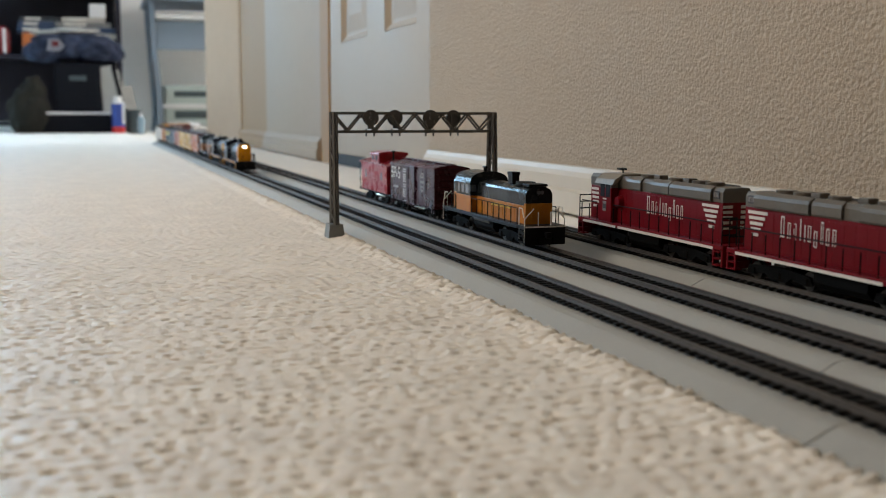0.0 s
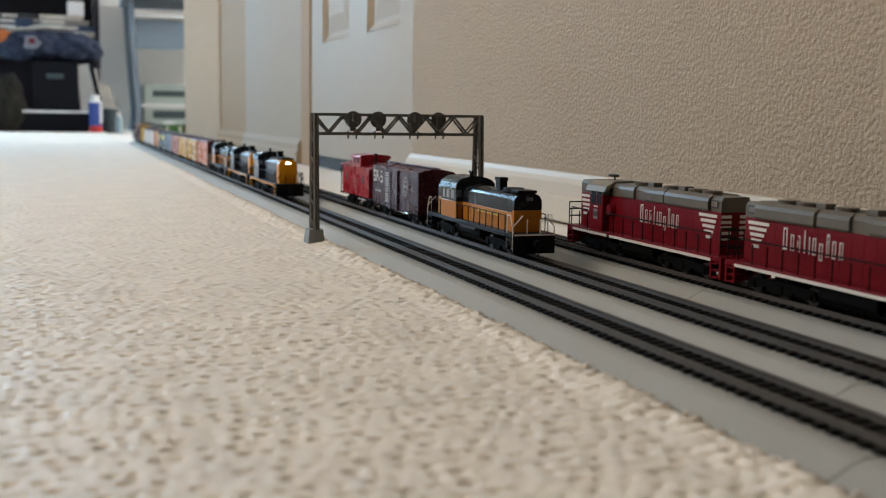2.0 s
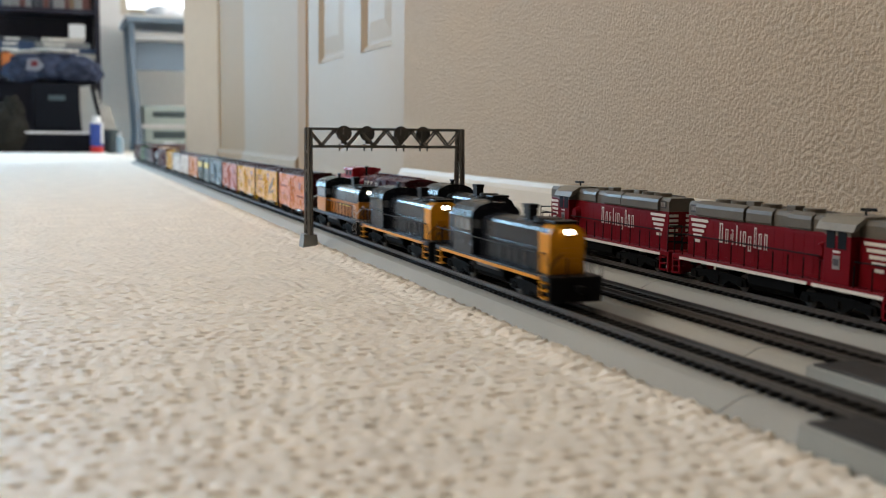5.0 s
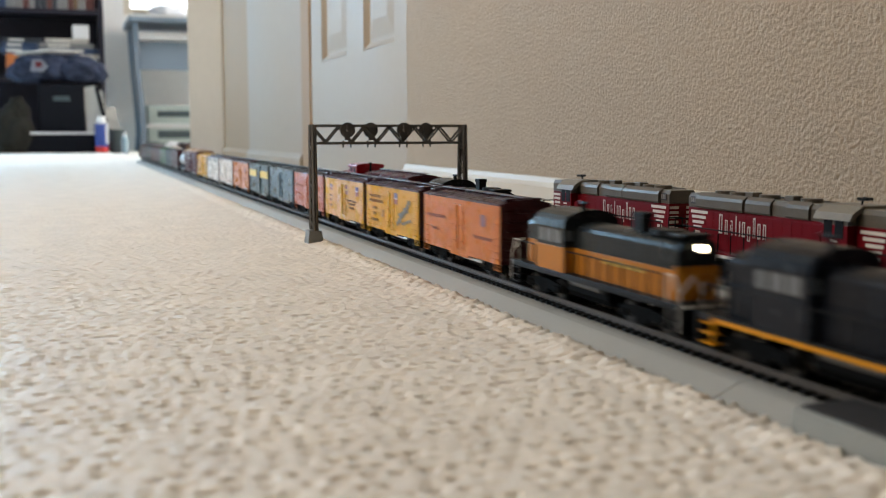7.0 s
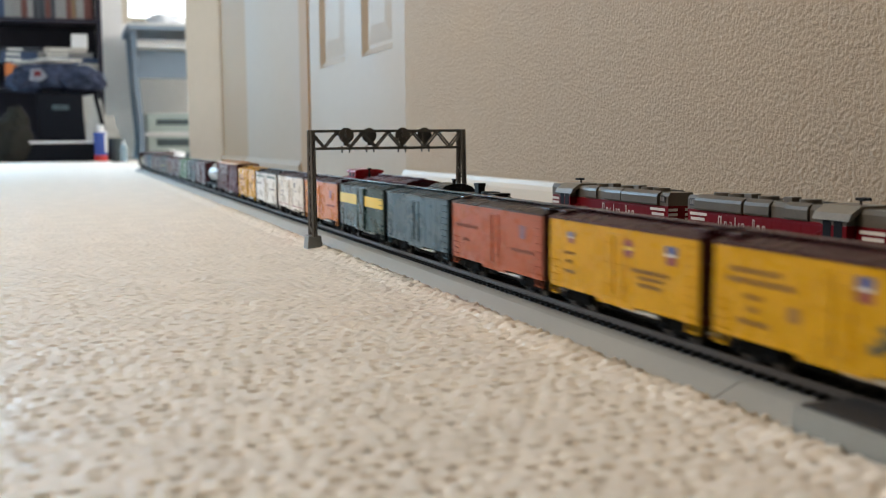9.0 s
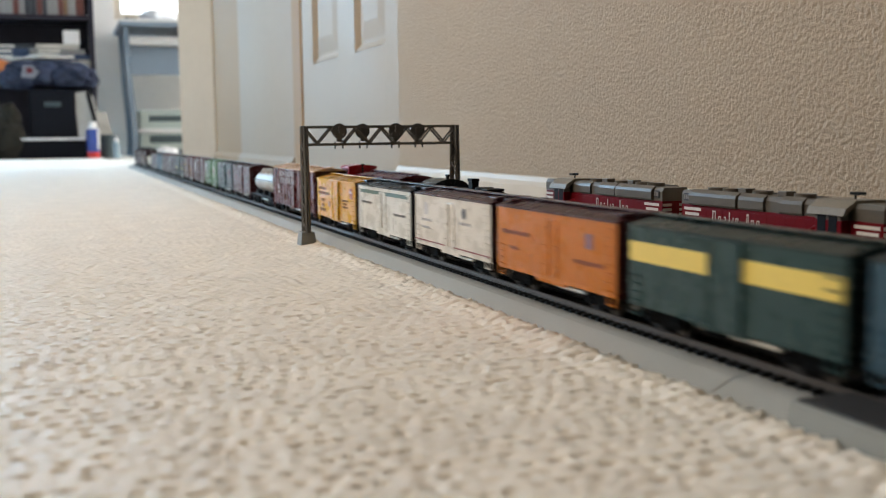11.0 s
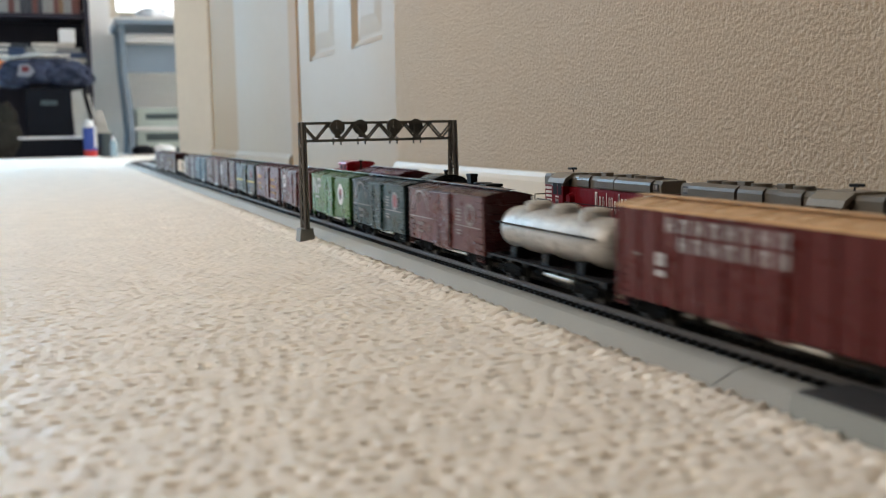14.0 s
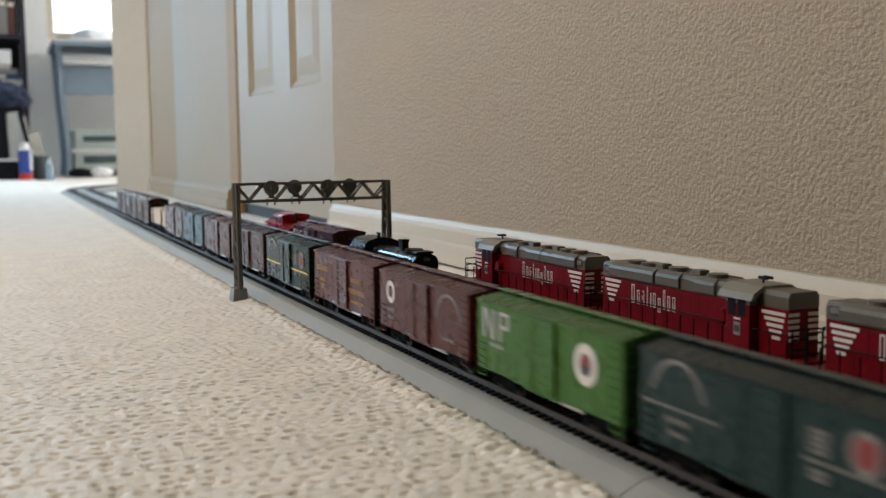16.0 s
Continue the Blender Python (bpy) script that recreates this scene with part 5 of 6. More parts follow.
def caboose():
    root = thing("caboose", "red model caboose with a cupola, parked", "caboose")
    red = paint((0.42, 0.02, 0.035))
    dark = paint((0.22, 0.015, 0.025))
    L, w = 0.104, 0.0164
    bm = B()
    box(bm, -w, w, -L / 2, L / 2, 0.0125, 0.0430, 0.0004)
    part("body", bm, red, root)
    boards = B()
    for k in range(34):
        y = -L / 2 + L * (k + 0.5) / 34
        for s in (-1, 1):
            box(boards, *sorted((s * w, s * (w + 0.00016))), y - L / 68 + 0.00016, y + L / 68 - 0.00016, 0.0140, 0.0415)
    tagged(part("board_siding", boards, red, root), kind="stuff")
    roof_shell(root, L + 0.022, w, 0.0430, 0.0035, paint((0.30, 0.02, 0.028)), 10)
    bm = B()
    box(bm, -0.0155, 0.0155, -0.018, 0.014, 0.0425, 0.0535, 0.0005)
    cup = part("cupola", bm, red, root)
    bm = B()
    prism(bm, arch(0.0168, 0.0530, 0.0560), "y", -0.0205, 0.0165)
    part("cupola_roof", bm, red, cup)
    for s in (-1, 1):
        for y in (0.0, 0.014):
            bm = B()
            box(bm, *sorted((s * 0.0154, s * 0.0158)), y - 0.012, y - 0.0045, 0.0465, 0.0520)
            part("cupola_window", bm, M_BLACK, cup)
        for y in (-0.034, 0.030):
            bm = B()
            box(bm, *sorted((s * w, s * (w + 0.0003))), y, y + 0.0065, 0.0265, 0.0345)
            part("window", bm, M_GLASS, root)
    bm = B()
    rod(bm, (-0.004, -0.034, 0.044), (-0.004, -0.034, 0.0560), 0.0011, 8)
    rod(bm, (-0.004, -0.034, 0.0560), (-0.004, -0.034, 0.0575), 0.0026, 10, 0.0018)
    part("smoke_jack", bm, M_BLACK, root)
    ring(root, "round_emblem", w + 0.0003, 0.0, 0.0265, 0.0052, 0.0068, M_PINK)
    bars(root, "emblem_bar", w + 0.0004, [(0.0, 0.0265, 0.0105, 0.0020), (0.0, 0.0298, 0.006, 0.0010), (0.0, 0.0232, 0.006, 0.0010)], M_PINK)
    for e in (-1, 1):
        bm = B()
        box(bm, -w, w, *sorted((e * L / 2, e * (L / 2 + 0.0115))), 0.0110, 0.0125)
        part("end_platform", bm, M_BLACK, root)
        bm = B()
        for x in (-w + 0.001, w - 0.001, 0.004):
            rod(bm, (x, e * (L / 2 + 0.0108), 0.0125), (x, e * (L / 2 + 0.0108), 0.0400 if abs(x) > 0.01 else 0.026), 0.0005, 5)
        rod(bm, (-w, e * (L / 2 + 0.0108), 0.0215), (w, e * (L / 2 + 0.0108), 0.0215), 0.0005, 5)
        part("end_railing", bm, M_BLACK, root)
        truck(root, e * 0.032, CAR_TRUCK, 2, 0.0195)
    underframe(root, L)
    couplers(root, L / 2 + 0.011)
    return root


put_down(caboose(), XB, 0.297)
# ---- the long train ----


def tank_car(label):
    root = thing("tank_car", label, "tank car", group="cars of the long train")
    L = 0.130
    bm = B()
    prof = [(-L / 2, 0.003), (-L / 2 + 0.001, 0.008), (-L / 2 + 0.004, 0.0112), (-L / 2 + 0.010, 0.0130), (L / 2 - 0.010, 0.0130), (L / 2 - 0.004, 0.0125), (L / 2 - 0.001, 0.008), (L / 2, 0.003)]
    rings = [[bm.verts.new((r * math.cos(2 * math.pi * k / 28), y, 0.0300 + r * math.sin(2 * math.pi * k / 28))) for k in range(28)] for y, r in prof]
    for a, b in zip(rings, rings[1:]):
        for k in range(28):
            bm.faces.new((a[k], a[(k + 1) % 28], b[(k + 1) % 28], b[k]))
    bm.faces.new(rings[0])
    bm.faces.new(rings[-1])
    tank = part("tank", bm, M_SILVER, root, "weathered silver tank", True)
    for y in (-0.034, 0.0, 0.034):
        bm = B()
        rod(bm, (0, y, 0.0395), (0, y, 0.0455), 0.0082, 22)
        rod(bm, (0, y, 0.0455), (0, y, 0.0471), 0.0082, 22, 0.0060)
        part("dome", bm, M_SILVER, tank)
    for y in (-0.0405, -0.013, 0.013, 0.0405):
        bm = B()
        hoops = [[bm.verts.new((r * math.cos(2 * math.pi * k / 28), yy, 0.0300 + r * math.sin(2 * math.pi * k / 28))) for k in range(28)]
                 for r, yy in ((0.0128, y - 0.0004), (0.01335, y - 0.0004), (0.01335, y + 0.0004), (0.0128, y + 0.0004))]
        for k in range(28):
            for ra, rb in zip(hoops, hoops[1:] + hoops[:1]):
                bm.faces.new((ra[k], ra[(k + 1) % 28], rb[(k + 1) % 28], rb[k]))
        part("tank_band", bm, M_SILVER, tank)
    bm = B()
    for s in (-1, 1):
        rod(bm, (s * 0.0146, -L / 2 + 0.004, 0.0335), (s * 0.0146, L / 2 - 0.004, 0.0335), 0.0006, 6)
        for y in (-0.045, -0.015, 0.015, 0.045):
            rod(bm, (s * 0.0122, y, 0.0335), (s * 0.0146, y, 0.0335), 0.0005, 4)
    part("handrail", bm, M_NAVY, root)
    bm = B()
    for s in (-1, 1):
        box(bm, *sorted((s * 0.0105, s * 0.0160)), -L / 2 - 0.006, L / 2 + 0.006, 0.0125, 0.0138)
    box(bm, -0.0160, 0.0160, -L / 2 - 0.008, -L / 2 - 0.004, 0.0105, 0.0138)
    box(bm, -0.0160, 0.0160, L / 2 + 0.004, L / 2 + 0.008, 0.0105, 0.0138)
    for y in (-0.042, 0.0, 0.042):
        box(bm, -0.0130, 0.0130, y - 0.003, y + 0.003, 0.0130, 0.0200)
    part("running_board", bm, M_BLACK, root)
    underframe(root, L + 0.006)
    for y in (-0.046, 0.046):
        truck(root, y, CAR_TRUCK, 2, 0.0195)
    couplers(root, L / 2 + 0.008)
    return root


def lumber_car(label):
    root = thing("lumber_flat_car", label, "flat car", group="cars of the long train")
    L = 0.150
    bm = B()
    box(bm, -0.0165, 0.0165, -L / 2, L / 2, 0.0100, 0.0135, 0.0004)
    part("deck", bm, M_TRUCK, root)
    rng = random.Random(4)
    for k in range(5):
        for r in range(4):
            for c in range(3):
                bm = B()
                y = -0.060 + k * 0.0290
                x = -0.0105 + c * 0.0105
                q = rng.uniform(-0.0008, 0.0008)
                box(bm, x - 0.0048, x + 0.0048, y - 0.0130 + q, y + 0.0130 + q, 0.0140 + r * 0.0058, 0.0192 + r * 0.0058, 0.0004)
                part("lumber_block", bm, M_LUMBER, root)
    for y in (-0.044, 0.044):
        bm = B()
        for s in (-1, 1):
            rod(bm, (s * 0.0165, y, 0.0100), (s * 0.0165, y, 0.0390), 0.0008, 5)
        rod(bm, (-0.0165, y, 0.0388), (0.0165, y, 0.0388), 0.0006, 5)
        part("stake", bm, M_TRUCK, root)
    for y in (-0.052, 0.052):
        truck(root, y, CAR_TRUCK, 2, 0.0195)
    couplers(root, L / 2)
    return root


BROWN, MAROON = (0.14, 0.018, 0.018), (0.085, 0.022, 0.026)
YELLOW = (0.80, 0.43, 0.006)
lead = switcher("black and yellow model road switcher leading the train, headlight lit", M_NAVY, M_NAVY, M_YEL, M_BLACK, M_YEL, M_BLACK, True, "running locomotives")
second = copy_thing(lead, pose(0, 0, 0))
third = switcher("dark and orange model road switcher, third in the train, headlight lit", M_HOOD, M_ORG, M_ORG, M_BLACK, M_BLACK, M_BLACK, True, "running locomotives")
bars(third, "name_blocks", 0.0109, word(random.Random(8), -0.012, -0.052, 0.0268, 0.0024), M_YPRINT, mirror=True)

TRAIN = [(lead, 0.079), (second, 0.276), (third, 0.472)]
CARS = [
    (0.650, lambda: boxcar("orange wood-sided model reefer with maroon roof", (0.68, 0.205, 0.028), MAROON, MAROON, "reefer", style="wood", marks=plain_marks(M_RUST), seed=11, name="refrigerator_car")),
    (0.806, lambda: boxcar("yellow model reefer with blue emblem and maroon roof", YELLOW, MAROON, MAROON, "reefer", style="wood", marks=sprig_marks, seed=12, name="refrigerator_car")),
    (0.959, lambda: boxcar("yellow model reefer with red and blue emblems", YELLOW, MAROON, MAROON, "reefer", style="wood", marks=crest_marks, seed=13, name="refrigerator_car")),
    (1.111, lambda: boxcar("coral orange model reefer with brown roof", (0.50, 0.125, 0.05), (0.06, 0.035, 0.03), (0.10, 0.03, 0.025), "reefer", style="wood", marks=plain_marks(M_RUST), seed=14, name="refrigerator_car")),
    (1.264, lambda: boxcar("slate blue model boxcar with hinged doors", (0.065, 0.145, 0.205), (0.038, 0.072, 0.088), (0.02, 0.035, 0.04), "reefer", seed=15)),
    (1.418, lambda: boxcar("dark green model boxcar with a yellow band", (0.045, 0.10, 0.10), (0.03, 0.06, 0.06), (0.015, 0.03, 0.03), "plain", style="box", marks=band(M_YPRINT, 0.68, 0.24), seed=16)),
    (1.572, lambda: boxcar("bright orange model reefer with maroon roof", (0.66, 0.21, 0.025), MAROON, MAROON, "reefer", style="wood", marks=plain_marks(M_RUST), seed=17, name="refrigerator_car")),
    (1.725, lambda: boxcar("white model reefer with maroon roof and red line", (0.84, 0.78, 0.69), MAROON, (0.05, 0.015, 0.015), "reefer", style="wood", marks=pale_marks, seed=18, name="refrigerator_car")),
    (1.879, lambda: boxcar("white model reefer with green band and black roof", (0.82, 0.80, 0.73), (0.02, 0.02, 0.023), (0.02, 0.02, 0.023), "reefer", style="wood", marks=band(M_GPRINT, 0.86, 0.08, 0.064, M_DIM), seed=19, name="refrigerator_car")),
    (2.033, lambda: boxcar("plain yellow model boxcar with yellow roof", YELLOW, YELLOW, (0.10, 0.03, 0.025), "plain", marks=reefer_marks(M_BRPRINT, M_RPRINT), seed=20)),
    (2.224, lambda: boxcar("tall brown model boxcar with ribbed sides and tan roof", BROWN, (0.74, 0.46, 0.24), (0.07, 0.015, 0.013), "plain", L=0.217, style="ribs", marks=high_marks, seed=21, tall=0.0055)),
    (2.418, lambda: tank_car("weathered silver model tank car with three domes")),
    (2.568, lambda: boxcar("brown model boxcar with arched white lettering", (0.150, 0.045, 0.044), (0.085, 0.028, 0.028), MAROON, "ribbed", marks=arc_marks(M_DIM, None), seed=23)),
    # extra teal in this dark green side paints its bluish sheen
    (2.724, lambda: boxcar("dark green model boxcar with red roundel, teal sheen in its colour", (0.018, 0.052, 0.052), (0.02, 0.038, 0.04), (0.012, 0.025, 0.025), "ribbed", marks=arc_marks(M_DIM, M_RPRINT), seed=24)),
    (2.880, lambda: boxcar("bright green model boxcar with large white letters", (0.085, 0.24, 0.045), (0.075, 0.20, 0.042), (0.045, 0.12, 0.03), "ribbed", marks=big_marks, seed=25)),
    (3.035, lambda: boxcar("brown model boxcar with white roundel", (0.135, 0.035, 0.030), (0.12, 0.028, 0.024), BROWN, "plain", marks=wave_marks(M_DIM, None), seed=26)),
    (3.191, lambda: boxcar("reddish brown model boxcar with gold lettering", (0.15, 0.045, 0.038), BROWN, MAROON, "ribbed", marks=gold_marks, seed=27)),
    (3.350, lambda: boxcar("dark green model boxcar with yellow stripe", (0.020, 0.040, 0.036), (0.015, 0.03, 0.03), (0.012, 0.022, 0.022), "plain", marks=yellow_line_marks, seed=28)),
    (3.507, lambda: boxcar("dark brown model boxcar with white roundel", (0.10, 0.045, 0.042), (0.07, 0.028, 0.024), MAROON, "ribbed", marks=wave_marks(M_DIM), seed=29)),
    (3.662, lambda: boxcar("dusty brown model boxcar with arched lettering", (0.15, 0.075, 0.065), BROWN, MAROON, "ribbed", marks=arc_marks(M_DIM, None, False), seed=30)),
    (3.818, lambda: boxcar("blue steel model boxcar with pale lettering", (0.06, 0.15, 0.22), (0.03, 0.06, 0.09), (0.02, 0.05, 0.07), "ribbed", marks=arc_marks(M_DIM, None, False), seed=31)),
    (3.970, lambda: boxcar("grey mauve model boxcar", (0.24, 0.20, 0.21), (0.09, 0.05, 0.045), MAROON, "ribbed", marks=plain_marks(M_DIM), seed=32)),
    (4.125, lambda: lumber_car("flat car loaded with pale lumber bundles")),
    (4.290, lambda: boxcar("dark maroon model boxcar with gold lettering", (0.11, 0.055, 0.055), MAROON, (0.03, 0.01, 0.012), "ribbed", marks=gold_marks, seed=33)),
    (4.445, lambda: boxcar("maroon steel model boxcar near the tail", (0.12, 0.06, 0.06), (0.08, 0.03, 0.03), MAROON, "ribbed", marks=wave_marks(M_DIM), seed=34)),
    (4.600, lambda: boxcar("brown model boxcar at the end of the train", (0.12, 0.05, 0.048), (0.08, 0.03, 0.03), MAROON, "plain", marks=arc_marks(M_DIM, None), seed=35)),
]
for d, make in CARS:
    TRAIN.append((make(), d))
# ---- the far end of the room ----
# dark wood lifted towards blue: the bluish haze sits in its colour
M_SHELF = mat("hazed_dark_shelf_wood", (0.028, 0.026, 0.038), 0.5, spec=0.2, vary=0.2, scale=12)
M_DESK = mat("blue_grey_laminate", (0.20, 0.26, 0.33), 0.4, vary=0.06, scale=6)
M_DESK2 = mat("pale_grey_edge", (0.55, 0.56, 0.56), 0.4, vary=0.05, scale=6)
M_CASE = mat("black_case_plastic", (0.006, 0.007, 0.011), 0.6, spec=0.12, vary=0.15, scale=10)
M_CLOTH = mat("blue_grey_cloth", (0.034, 0.043, 0.075), 0.9, spec=0.15, vary=0.75, scale=22, fine=120, bump=0.004, bscale=30)
M_CLOTH2 = mat("pale_cloth", (0.50, 0.50, 0.48), 0.9, vary=0.15, scale=10, fine=150, bump=0.004, bscale=25)
M_KHAKI = mat("khaki_canvas", (0.024, 0.023, 0.020), 0.95, spec=0.1, vary=0.25, scale=14, fine=200, bump=0.004, bscale=25)
M_CANB = mat("can_blue", (0.03, 0.07, 0.32), 0.3, vary=0.05, scale=20)
M_CANR = mat("can_red", (0.55, 0.03, 0.03), 0.3, vary=0.05, scale=20)
M_CANW = mat("can_white", (0.75, 0.76, 0.78), 0.35, vary=0.04, scale=20)
M_PRINTER = mat("grey_green_plastic", (0.36, 0.43, 0.41), 0.45, vary=0.06, scale=8)
M_BIN = mat("dark_teal_plastic", (0.05, 0.075, 0.085), 0.4, vary=0.1, scale=10)


def bookcase():
    root = thing("bookcase", "dark wooden bookcase filled with books and papers", "bookcase")
    x0, x1, y0, y1 = -1.10, -0.030, 5.22, 5.52
    for x in (x0, x1 - 0.025):
        bm = B()
        box(bm, x, x + 0.025, y0, y1, -0.0042, 1.85, 0.002)
        part("side", bm, M_SHELF, root)
    for z in (0.03, 0.38, 0.735, 1.09, 1.45, 1.82):
        bm = B()
        box(bm, x0 + 0.026, x1 - 0.026, y0 + 0.002, y1, z, z + 0.022, 0.001)
        part("shelf", bm, M_SHELF, root)
    bm = B()
    box(bm, x0 + 0.026, x1 - 0.026, y1 - 0.008, y1, 0.054, 1.818)
    part("back_panel", bm, M_SHELF, root)


bookcase()
BOOK_PAINT = [mat("book_cover", c, 0.5, vary=0.08, scale=25) for c in ((0.10, 0.03, 0.025), (0.025, 0.05, 0.11), (0.20, 0.20, 0.20), (0.16, 0.10, 0.05), (0.025, 0.03, 0.04), (0.45, 0.42, 0.38))]


def book(x, y, z, w, d, h, k):
    root = thing("book", "closed book standing or lying on the bookcase shelf", "book", pose(x, y, z), "books on the bookcase")
    bm = B()
    box(bm, 0, w, 0, d, 0, h, min(w, h) * 0.12)
    part("cover", bm, BOOK_PAINT[k], root)
    bm = B()
    if h > w:
        box(bm, w * 0.15, w * 0.85, -0.0006, d * 0.5, h * 0.7, h * 0.8)
    else:
        box(bm, w * 0.15, w * 0.55, -0.0006, d * 0.5, h * 0.25, h * 0.75)
    part("title_bar", bm, M_STRIPE, root)


rng = random.Random(21)
for z in (0.7572, 1.1122):
    x = -0.98
    while x < -0.10:
        w = rng.uniform(0.018, 0.045)
        book(x, 5.235, z, w - 0.001, 0.19, rng.uniform(0.19, 0.27), rng.choice((0, 0, 3, 4, 2, 1)))
        x += w
for k, (x, w, h) in enumerate(((-0.36, 0.25, 0.032), (-0.36, 0.30, 0.022), (-0.33, 0.25, 0.034), (-0.30, 0.25, 0.028), (-0.27, 0.24, 0.03), (-0.36, 0.28, 0.026), (-0.33, 0.22, 0.024))):
    book(x, 5.235, 0.4022 + sum((0.033, 0.023, 0.035, 0.029, 0.031, 0.027)[:k]), w, 0.2, h, (1, 2, 1, 5, 1, 2, 5)[k])
bm = B()
box(bm, 0, 0.085, 0, 0.12, 0, 0.075, 0.006)
ob = solid("paper_box", bm, M_CANW, "small white carton on the stacked books", "box", kind="")
ob.matrix_world = pose(-0.19, 5.235, 0.604)
bm = B()
box(bm, -0.53, -0.40, 5.235, 5.40, 0.4022, 0.52, 0.012)
solid("orange_folder", bm, mat("orange_card", (0.55, 0.16, 0.04), 0.6, vary=0.08, scale=15), "orange cardboard folder on the shelf", "folder", kind="")


for k, (w, h) in enumerate(((0.20, 0.030), (0.18, 0.026), (0.19, 0.024))):
    book(-0.555 + 0.008 * k, 5.237, 0.5205 + (0.0, 0.031, 0.058)[k], w, 0.16, h, (1, 1, 4)[k])


def red_pouch(x, y, z):
    root = thing("red_pouch", "red pouch with a white band on the bookcase shelf", "pouch", pose(x, y, z))
    bm = B()
    box(bm, -0.075, 0.055, 0, 0.10, 0, 0.15, 0.03)
    part("body", bm, mat("red_vinyl", (0.25, 0.014, 0.022), 0.4, vary=0.15, scale=20), root, smooth=True)
    bm = B()
    box(bm, 0.020, 0.036, -0.003, 0.05, 0.01, 0.135, 0.002)
    part("band", bm, M_CANW, root, "white band")


red_pouch(-0.645, 5.24, 0.4022)


def lump(name, label, category, blobs, material, seed, kind=""):
    """A soft heap: overlapping rounded masses, creased by noise."""
    bm = B()
    for cx, cy, cz, rx, ry, rz in blobs:
        r = bmesh.ops.create_icosphere(bm, subdivisions=4, radius=1.0)
        for v in r["verts"]:
            n = noise.noise(v.co * 2.2 + Vector((seed + cx * 9, cz * 7, 0))) * 0.22 + noise.noise(v.co * 6 + Vector((seed, 0, cx))) * 0.09
            v.co = Vector((cx + v.co.x * rx * (1 + n), cy + v.co.y * ry * (1 + n), max(cz + v.co.z * rz * (1 + n), cz - rz * 0.8)))
    return solid(name, bm, material, label, category, kind=kind, smooth=True)


def storage_case():
    root = thing("storage_case", "black plastic storage case with a white edge on the floor", "case")
    bm = B()
    box(bm, -0.50, -0.105, 4.80, 5.12, -0.0042, 0.092, 0.008)
    part("base_box", bm, M_CASE, root)
    bm = B()
    box(bm, -0.44, -0.108, 4.79, 5.12, 0.0925, 0.1045, 0.002)
    part("white_edge", bm, M_CANW, root, "white edge strip")
    bm = B()
    box(bm, -0.372, -0.150, 4.84, 5.10, 0.105, 0.345, 0.008)
    part("upper_box", bm, M_CASE, root)
    bm = B()
    box(bm, -0.30, -0.22, 4.834, 4.842, 0.26, 0.285, 0.003)
    part("handle", bm, M_BIN, root)


storage_case()
lump("backpack", "blue-grey backpack and cloth heaped on the black case", "backpack",
     [(-0.33, 4.96, 0.43, 0.15, 0.13, 0.075), (-0.17, 4.95, 0.42, 0.13, 0.12, 0.075), (-0.085, 4.95, 0.40, 0.055, 0.09, 0.05), (-0.42, 4.93, 0.40, 0.09, 0.10, 0.06), (-0.25, 4.97, 0.475, 0.10, 0.09, 0.03)], M_CLOTH, 3)
lump("folded_cloth", "pale folded cloth on top of the backpack", "cloth", [(-0.28, 4.97, 0.512, 0.10, 0.08, 0.018), (-0.38, 4.97, 0.500, 0.10, 0.07, 0.014)], M_CLOTH2, 5)
bm = B()
prism(bm, [(-0.40, 0.405), (-0.34, 0.400), (-0.315, 0.430), (-0.345, 0.465), (-0.39, 0.460)], "y", 4.800, 4.812)
solid("cloth_patch", bm, mat("grey_badge_cloth", (0.20, 0.21, 0.25), 0.9, vary=0.3, scale=40), "grey badge patch sewn on the backpack", "patch", kind="")
bm = B()
prism(bm, [(-0.375, 0.425), (-0.345, 0.425), (-0.345, 0.450), (-0.375, 0.450)], "y", 4.794, 4.7995)
solid("red_badge", bm, mat("dark_red_cloth", (0.12, 0.012, 0.016), 0.9, vary=0.2, scale=40), "small dark red badge on the backpack patch", "badge", kind="")
lump("canvas_bag", "khaki canvas bag slumped on the floor", "bag", [(-0.50, 4.84, 0.10, 0.10, 0.10, 0.125), (-0.47, 4.86, 0.20, 0.06, 0.07, 0.08)], M_KHAKI, 8)
for k, (xa, xb, z0, z1) in enumerate(((-0.155, -0.085, 0.10, 0.34), (-0.088, -0.050, 0.085, 0.32), (-0.052, 0.010, 0.06, 0.24))):
    bm = B()
    prism(bm, [(xa + 0.02, -0.0042), (xb + 0.045, -0.0042), (xb - 0.01, z1), (xa, z1 - 0.01)], "y", 4.86 + k * 0.045, 4.90 + k * 0.045)
    solid("leaning_board", bm, M_CLOTH2, "pale cardboard sheet leaning beside the black case", "cardboard", kind="", group="leaning cardboard sheets")
bm = B()
prism(bm, [(-0.100, 0.33), (-0.082, 0.34), (-0.020, 0.05), (-0.038, 0.04)], "y", 4.845, 4.857)
solid("dark_strap", bm, M_CASE, "black strap hanging down from the backpack", "strap", kind="")


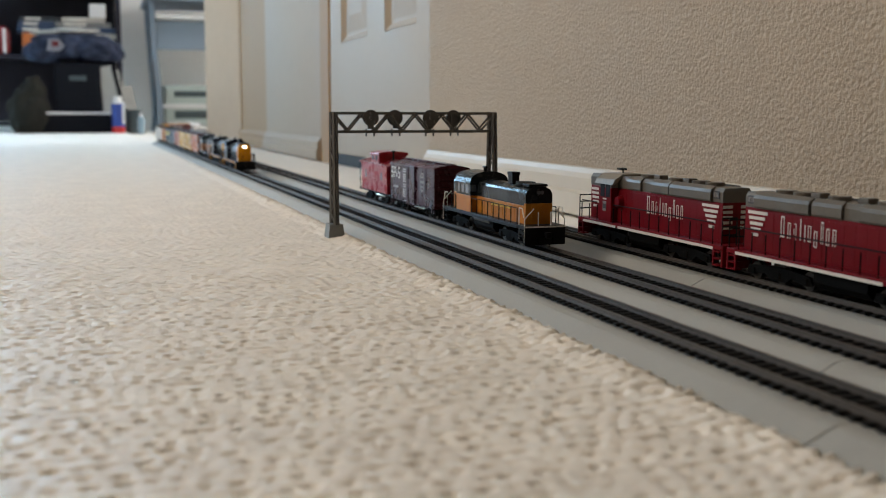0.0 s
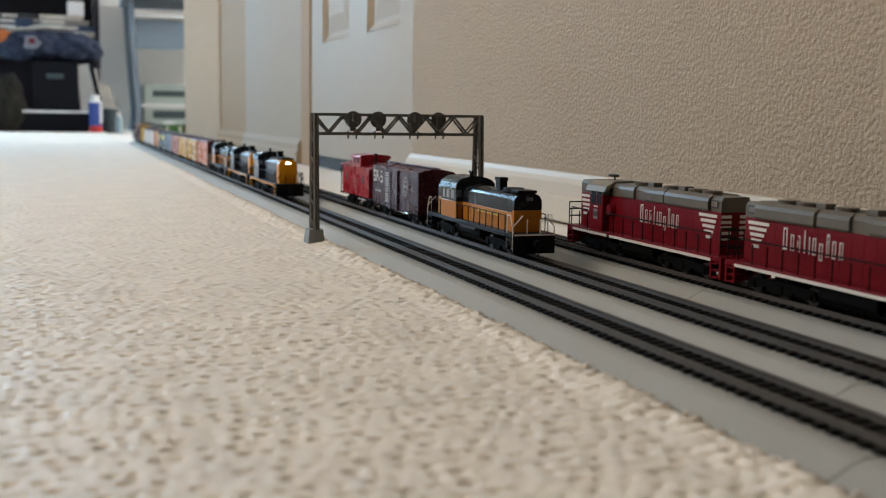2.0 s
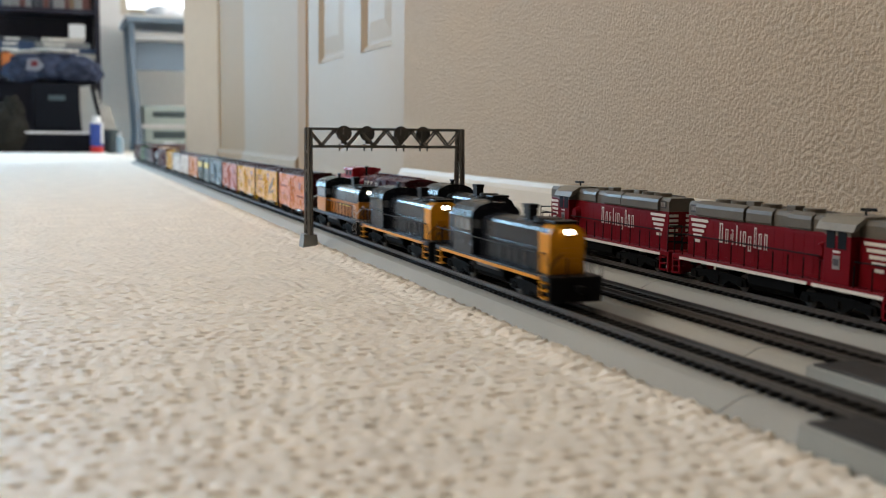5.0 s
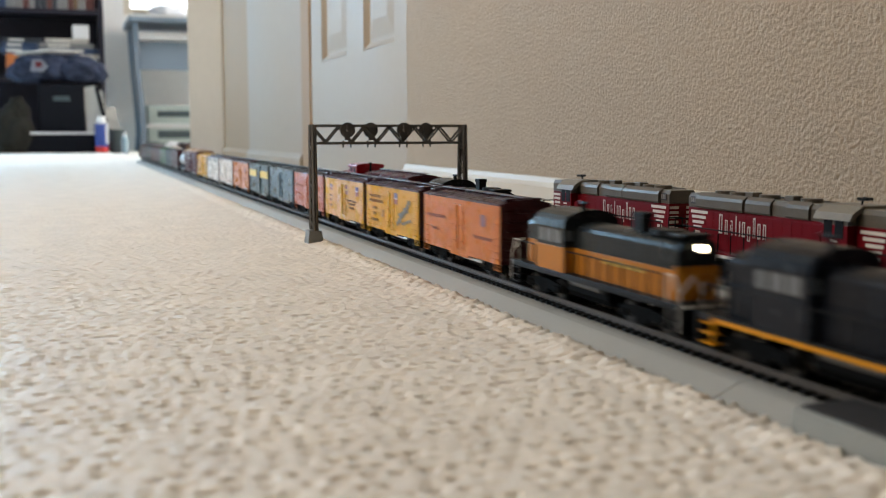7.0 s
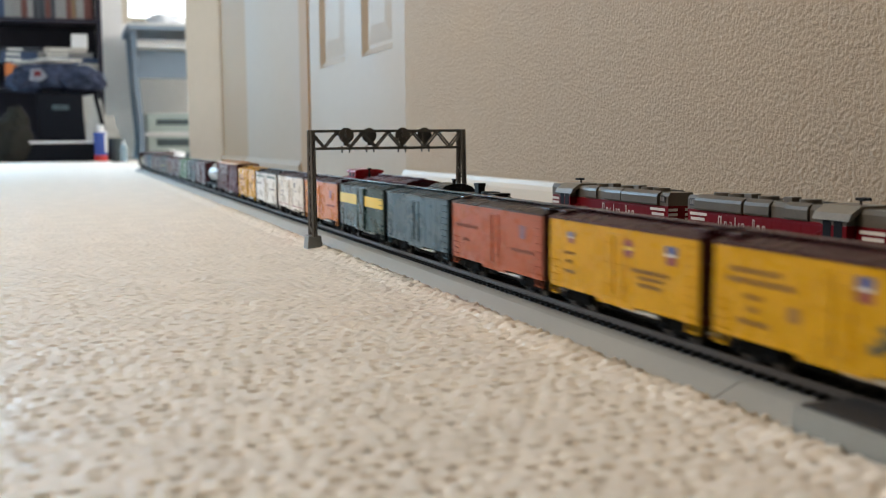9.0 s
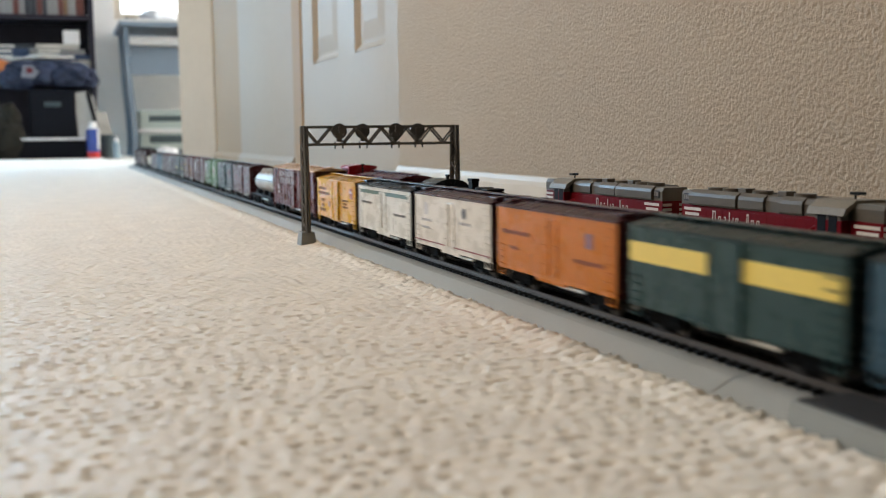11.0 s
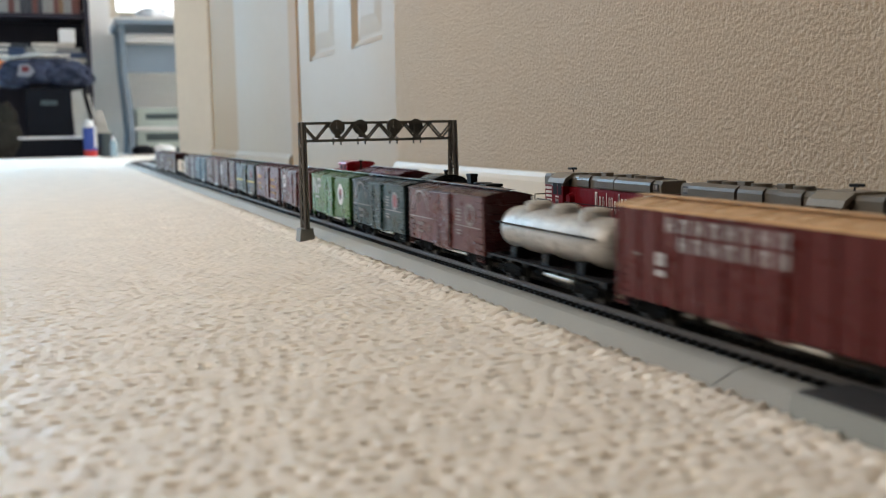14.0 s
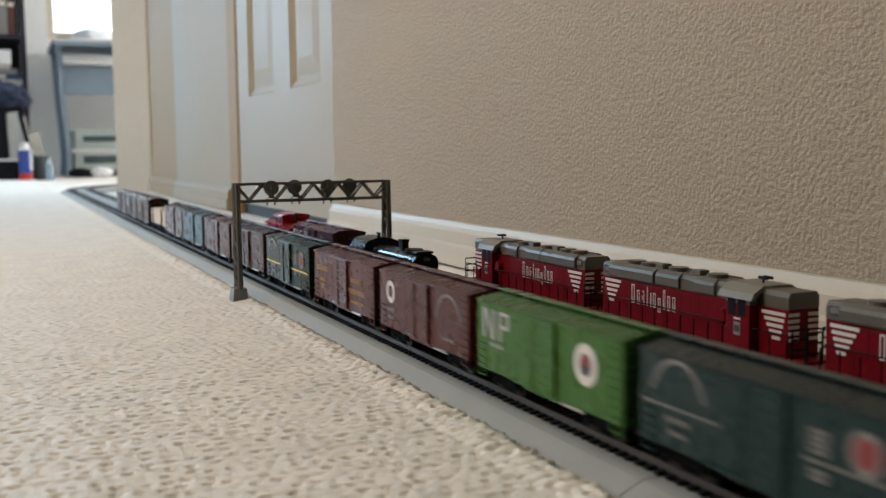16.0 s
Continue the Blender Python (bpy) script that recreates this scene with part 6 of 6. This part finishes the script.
def spray_can(x, y):
    root = thing("spray_can", "blue and red aerosol can with white cap on the carpet", "spray can", pose(x, y, -0.0042))
    for name, z0, z1, r, m in (("base_band", 0.0, 0.036, 0.0330, M_CANR), ("body", 0.036, 0.150, 0.0330, M_CANB)):
        bm = B()
        rod(bm, (0, 0, z0), (0, 0, z1), r, 28)
        part(name, bm, m, root, smooth=False)
    bm = B()
    rod(bm, (0, 0, 0.150), (0, 0, 0.160), 0.033, 28, 0.024)
    part("shoulder", bm, M_CANW, root)
    bm = B()
    rod(bm, (0, 0, 0.160), (0, 0, 0.188), 0.022, 24, 0.020)
    part("cap", bm, M_CANW, root)
    bm = B()
    box(bm, 0.018, 0.0331, -0.030, -0.012, 0.05, 0.145, 0.001)
    part("label_panel", bm, M_CANW, root)


spray_can(-0.075, 4.77)


def bottle(x, y):
    root = thing("small_bottle", "small pale bottle on the carpet beside the bin", "bottle", pose(x, y, -0.0042))
    bm = B()
    rod(bm, (0, 0, 0), (0, 0, 0.075), 0.017, 20)
    rod(bm, (0, 0, 0.075), (0, 0, 0.088), 0.017, 20, 0.008)
    part("body", bm, mat("pale_blue_plastic", (0.30, 0.42, 0.50), 0.3, vary=0.05, scale=20), root)
    bm = B()
    rod(bm, (0, 0, 0.088), (0, 0, 0.104), 0.009, 16)
    part("cap", bm, M_CANW, root)


def waste_bin(x, y):
    root = thing("small_bin", "dark open plastic bin on the carpet", "bin", pose(x, y, -0.0042))
    bm = B()
    for r0, r1, z0, z1 in ((0.040, 0.048, 0.0, 0.115),):
        rod(bm, (0, 0, z0), (0, 0, z1), r0, 24, r1)
    part("tub", bm, M_BIN, root)
    bm = B()
    rod(bm, (0, 0, 0.1152), (0, 0, 0.121), 0.051, 24)
    part("rim", bm, M_BIN, root)


waste_bin(-0.006, 4.84)
bottle(0.035, 4.76)


def desk():
    root = thing("desk", "blue-grey laminate desk with shelves under a window", "desk")
    bm = B()
    box(bm, 0.100, 1.40, 5.12, 5.74, 0.700, 0.735, 0.004)
    part("desktop", bm, M_DESK, root)
    bm = B()
    box(bm, 0.098, 1.402, 5.116, 5.1195, 0.722, 0.737, 0.001)
    part("edge_strip", bm, M_DESK2, root)
    for x in (0.118, 1.355):
        o = [(0.020, -0.0042), (0.050, -0.0042), (0.060, 0.10), (0.054, 0.22), (0.036, 0.42), (0.030, 0.698), (-0.002, 0.698), (0.010, 0.42), (0.024, 0.22), (0.030, 0.10)]
        for y in (5.20, 5.62):
            bm = B()
            prism(bm, [(x + u, v) for u, v in o], "y", y, y + 0.035)
            part("leg", bm, M_DESK, root)
    bm = B()
    box(bm, 0.150, 1.345, 5.16, 5.66, 0.605, 0.628, 0.002)
    part("keyboard_shelf", bm, M_DESK2, root)
    bm = B()
    box(bm, 0.156, 1.342, 5.24, 5.262, 0.445, 0.600, 0.002)
    part("modesty_panel", bm, M_DESK, root)


desk()


def printer():
    root = thing("printer", "grey-green office machine on the floor under the desk", "printer")
    bm = B()
    box(bm, 0.190, 0.66, 5.30, 5.60, 0.030, 0.255, 0.012)
    part("body", bm, M_PRINTER, root)
    for z0, z1 in ((0.190, 0.222), (0.070, 0.112)):
        bm = B()
        box(bm, 0.245, 0.62, 5.296, 5.305, z0, z1, 0.003)
        part("slot", bm, M_BIN, root)
    bm = B()
    box(bm, 0.180, 0.67, 5.294, 5.31, 0.125, 0.150, 0.003)
    part("tray", bm, M_DESK2, root)
    bm = B()
    box(bm, 0.21, 0.64, 5.31, 5.58, -0.0042, 0.030, 0.002)
    part("plinth", bm, M_BIN, root)


printer()
lump("dark_shoe", "dark soft shoe lying on the floor under the desk", "shoe", [(0.20, 5.05, 0.022, 0.06, 0.04, 0.026)], M_CASE, 2)
lump("pale_shoe", "pale soft shoe lying on the floor under the desk", "shoe", [(0.31, 5.05, 0.024, 0.055, 0.04, 0.028)], M_CANW, 4)
bm = B()
box(bm, 0.22, 0.50, 5.22, 5.45, 0.735, 0.748, 0.002)
ob = solid("paper_stack", bm, M_CANW, "stack of white papers on the desk", "papers", kind="")
bm = B()
box(bm, 0.13, 0.20, 5.24, 5.36, 0.735, 0.757, 0.004)
solid("black_gadget", bm, M_CASE, "small black gadget lying on the desk", "gadget", kind="")
lump("white_bag", "white crumpled bag on the desk before the window", "bag", [(0.34, 5.45, 0.785, 0.11, 0.08, 0.04)], M_CANW, 6)


def train_at(t):
    """Arc length of the leading headlight along the near track."""
    ts = (0, 2, 4, 5.5, 7.25, 9, 10.75, 12.5, 14.5, 16)
    ds = (0.950, 0.427, -0.085, -0.4735, -0.9311, -1.3888, -1.868, -2.354, -2.907, -3.323)
    return float(np.interp(t, ts, ds))


def motions():
    for ob, back in TRAIN:
        rows = []
        for k in range(33):
            p, a = way(train_at(k * 0.5) + back, XA)
            rows.append((k * 0.5, Matrix.Translation((p.x, p.y, RAIL_Z)) @ Matrix.Rotation(-a, 4, "Z")))
        walk(ob, rows)


motions()
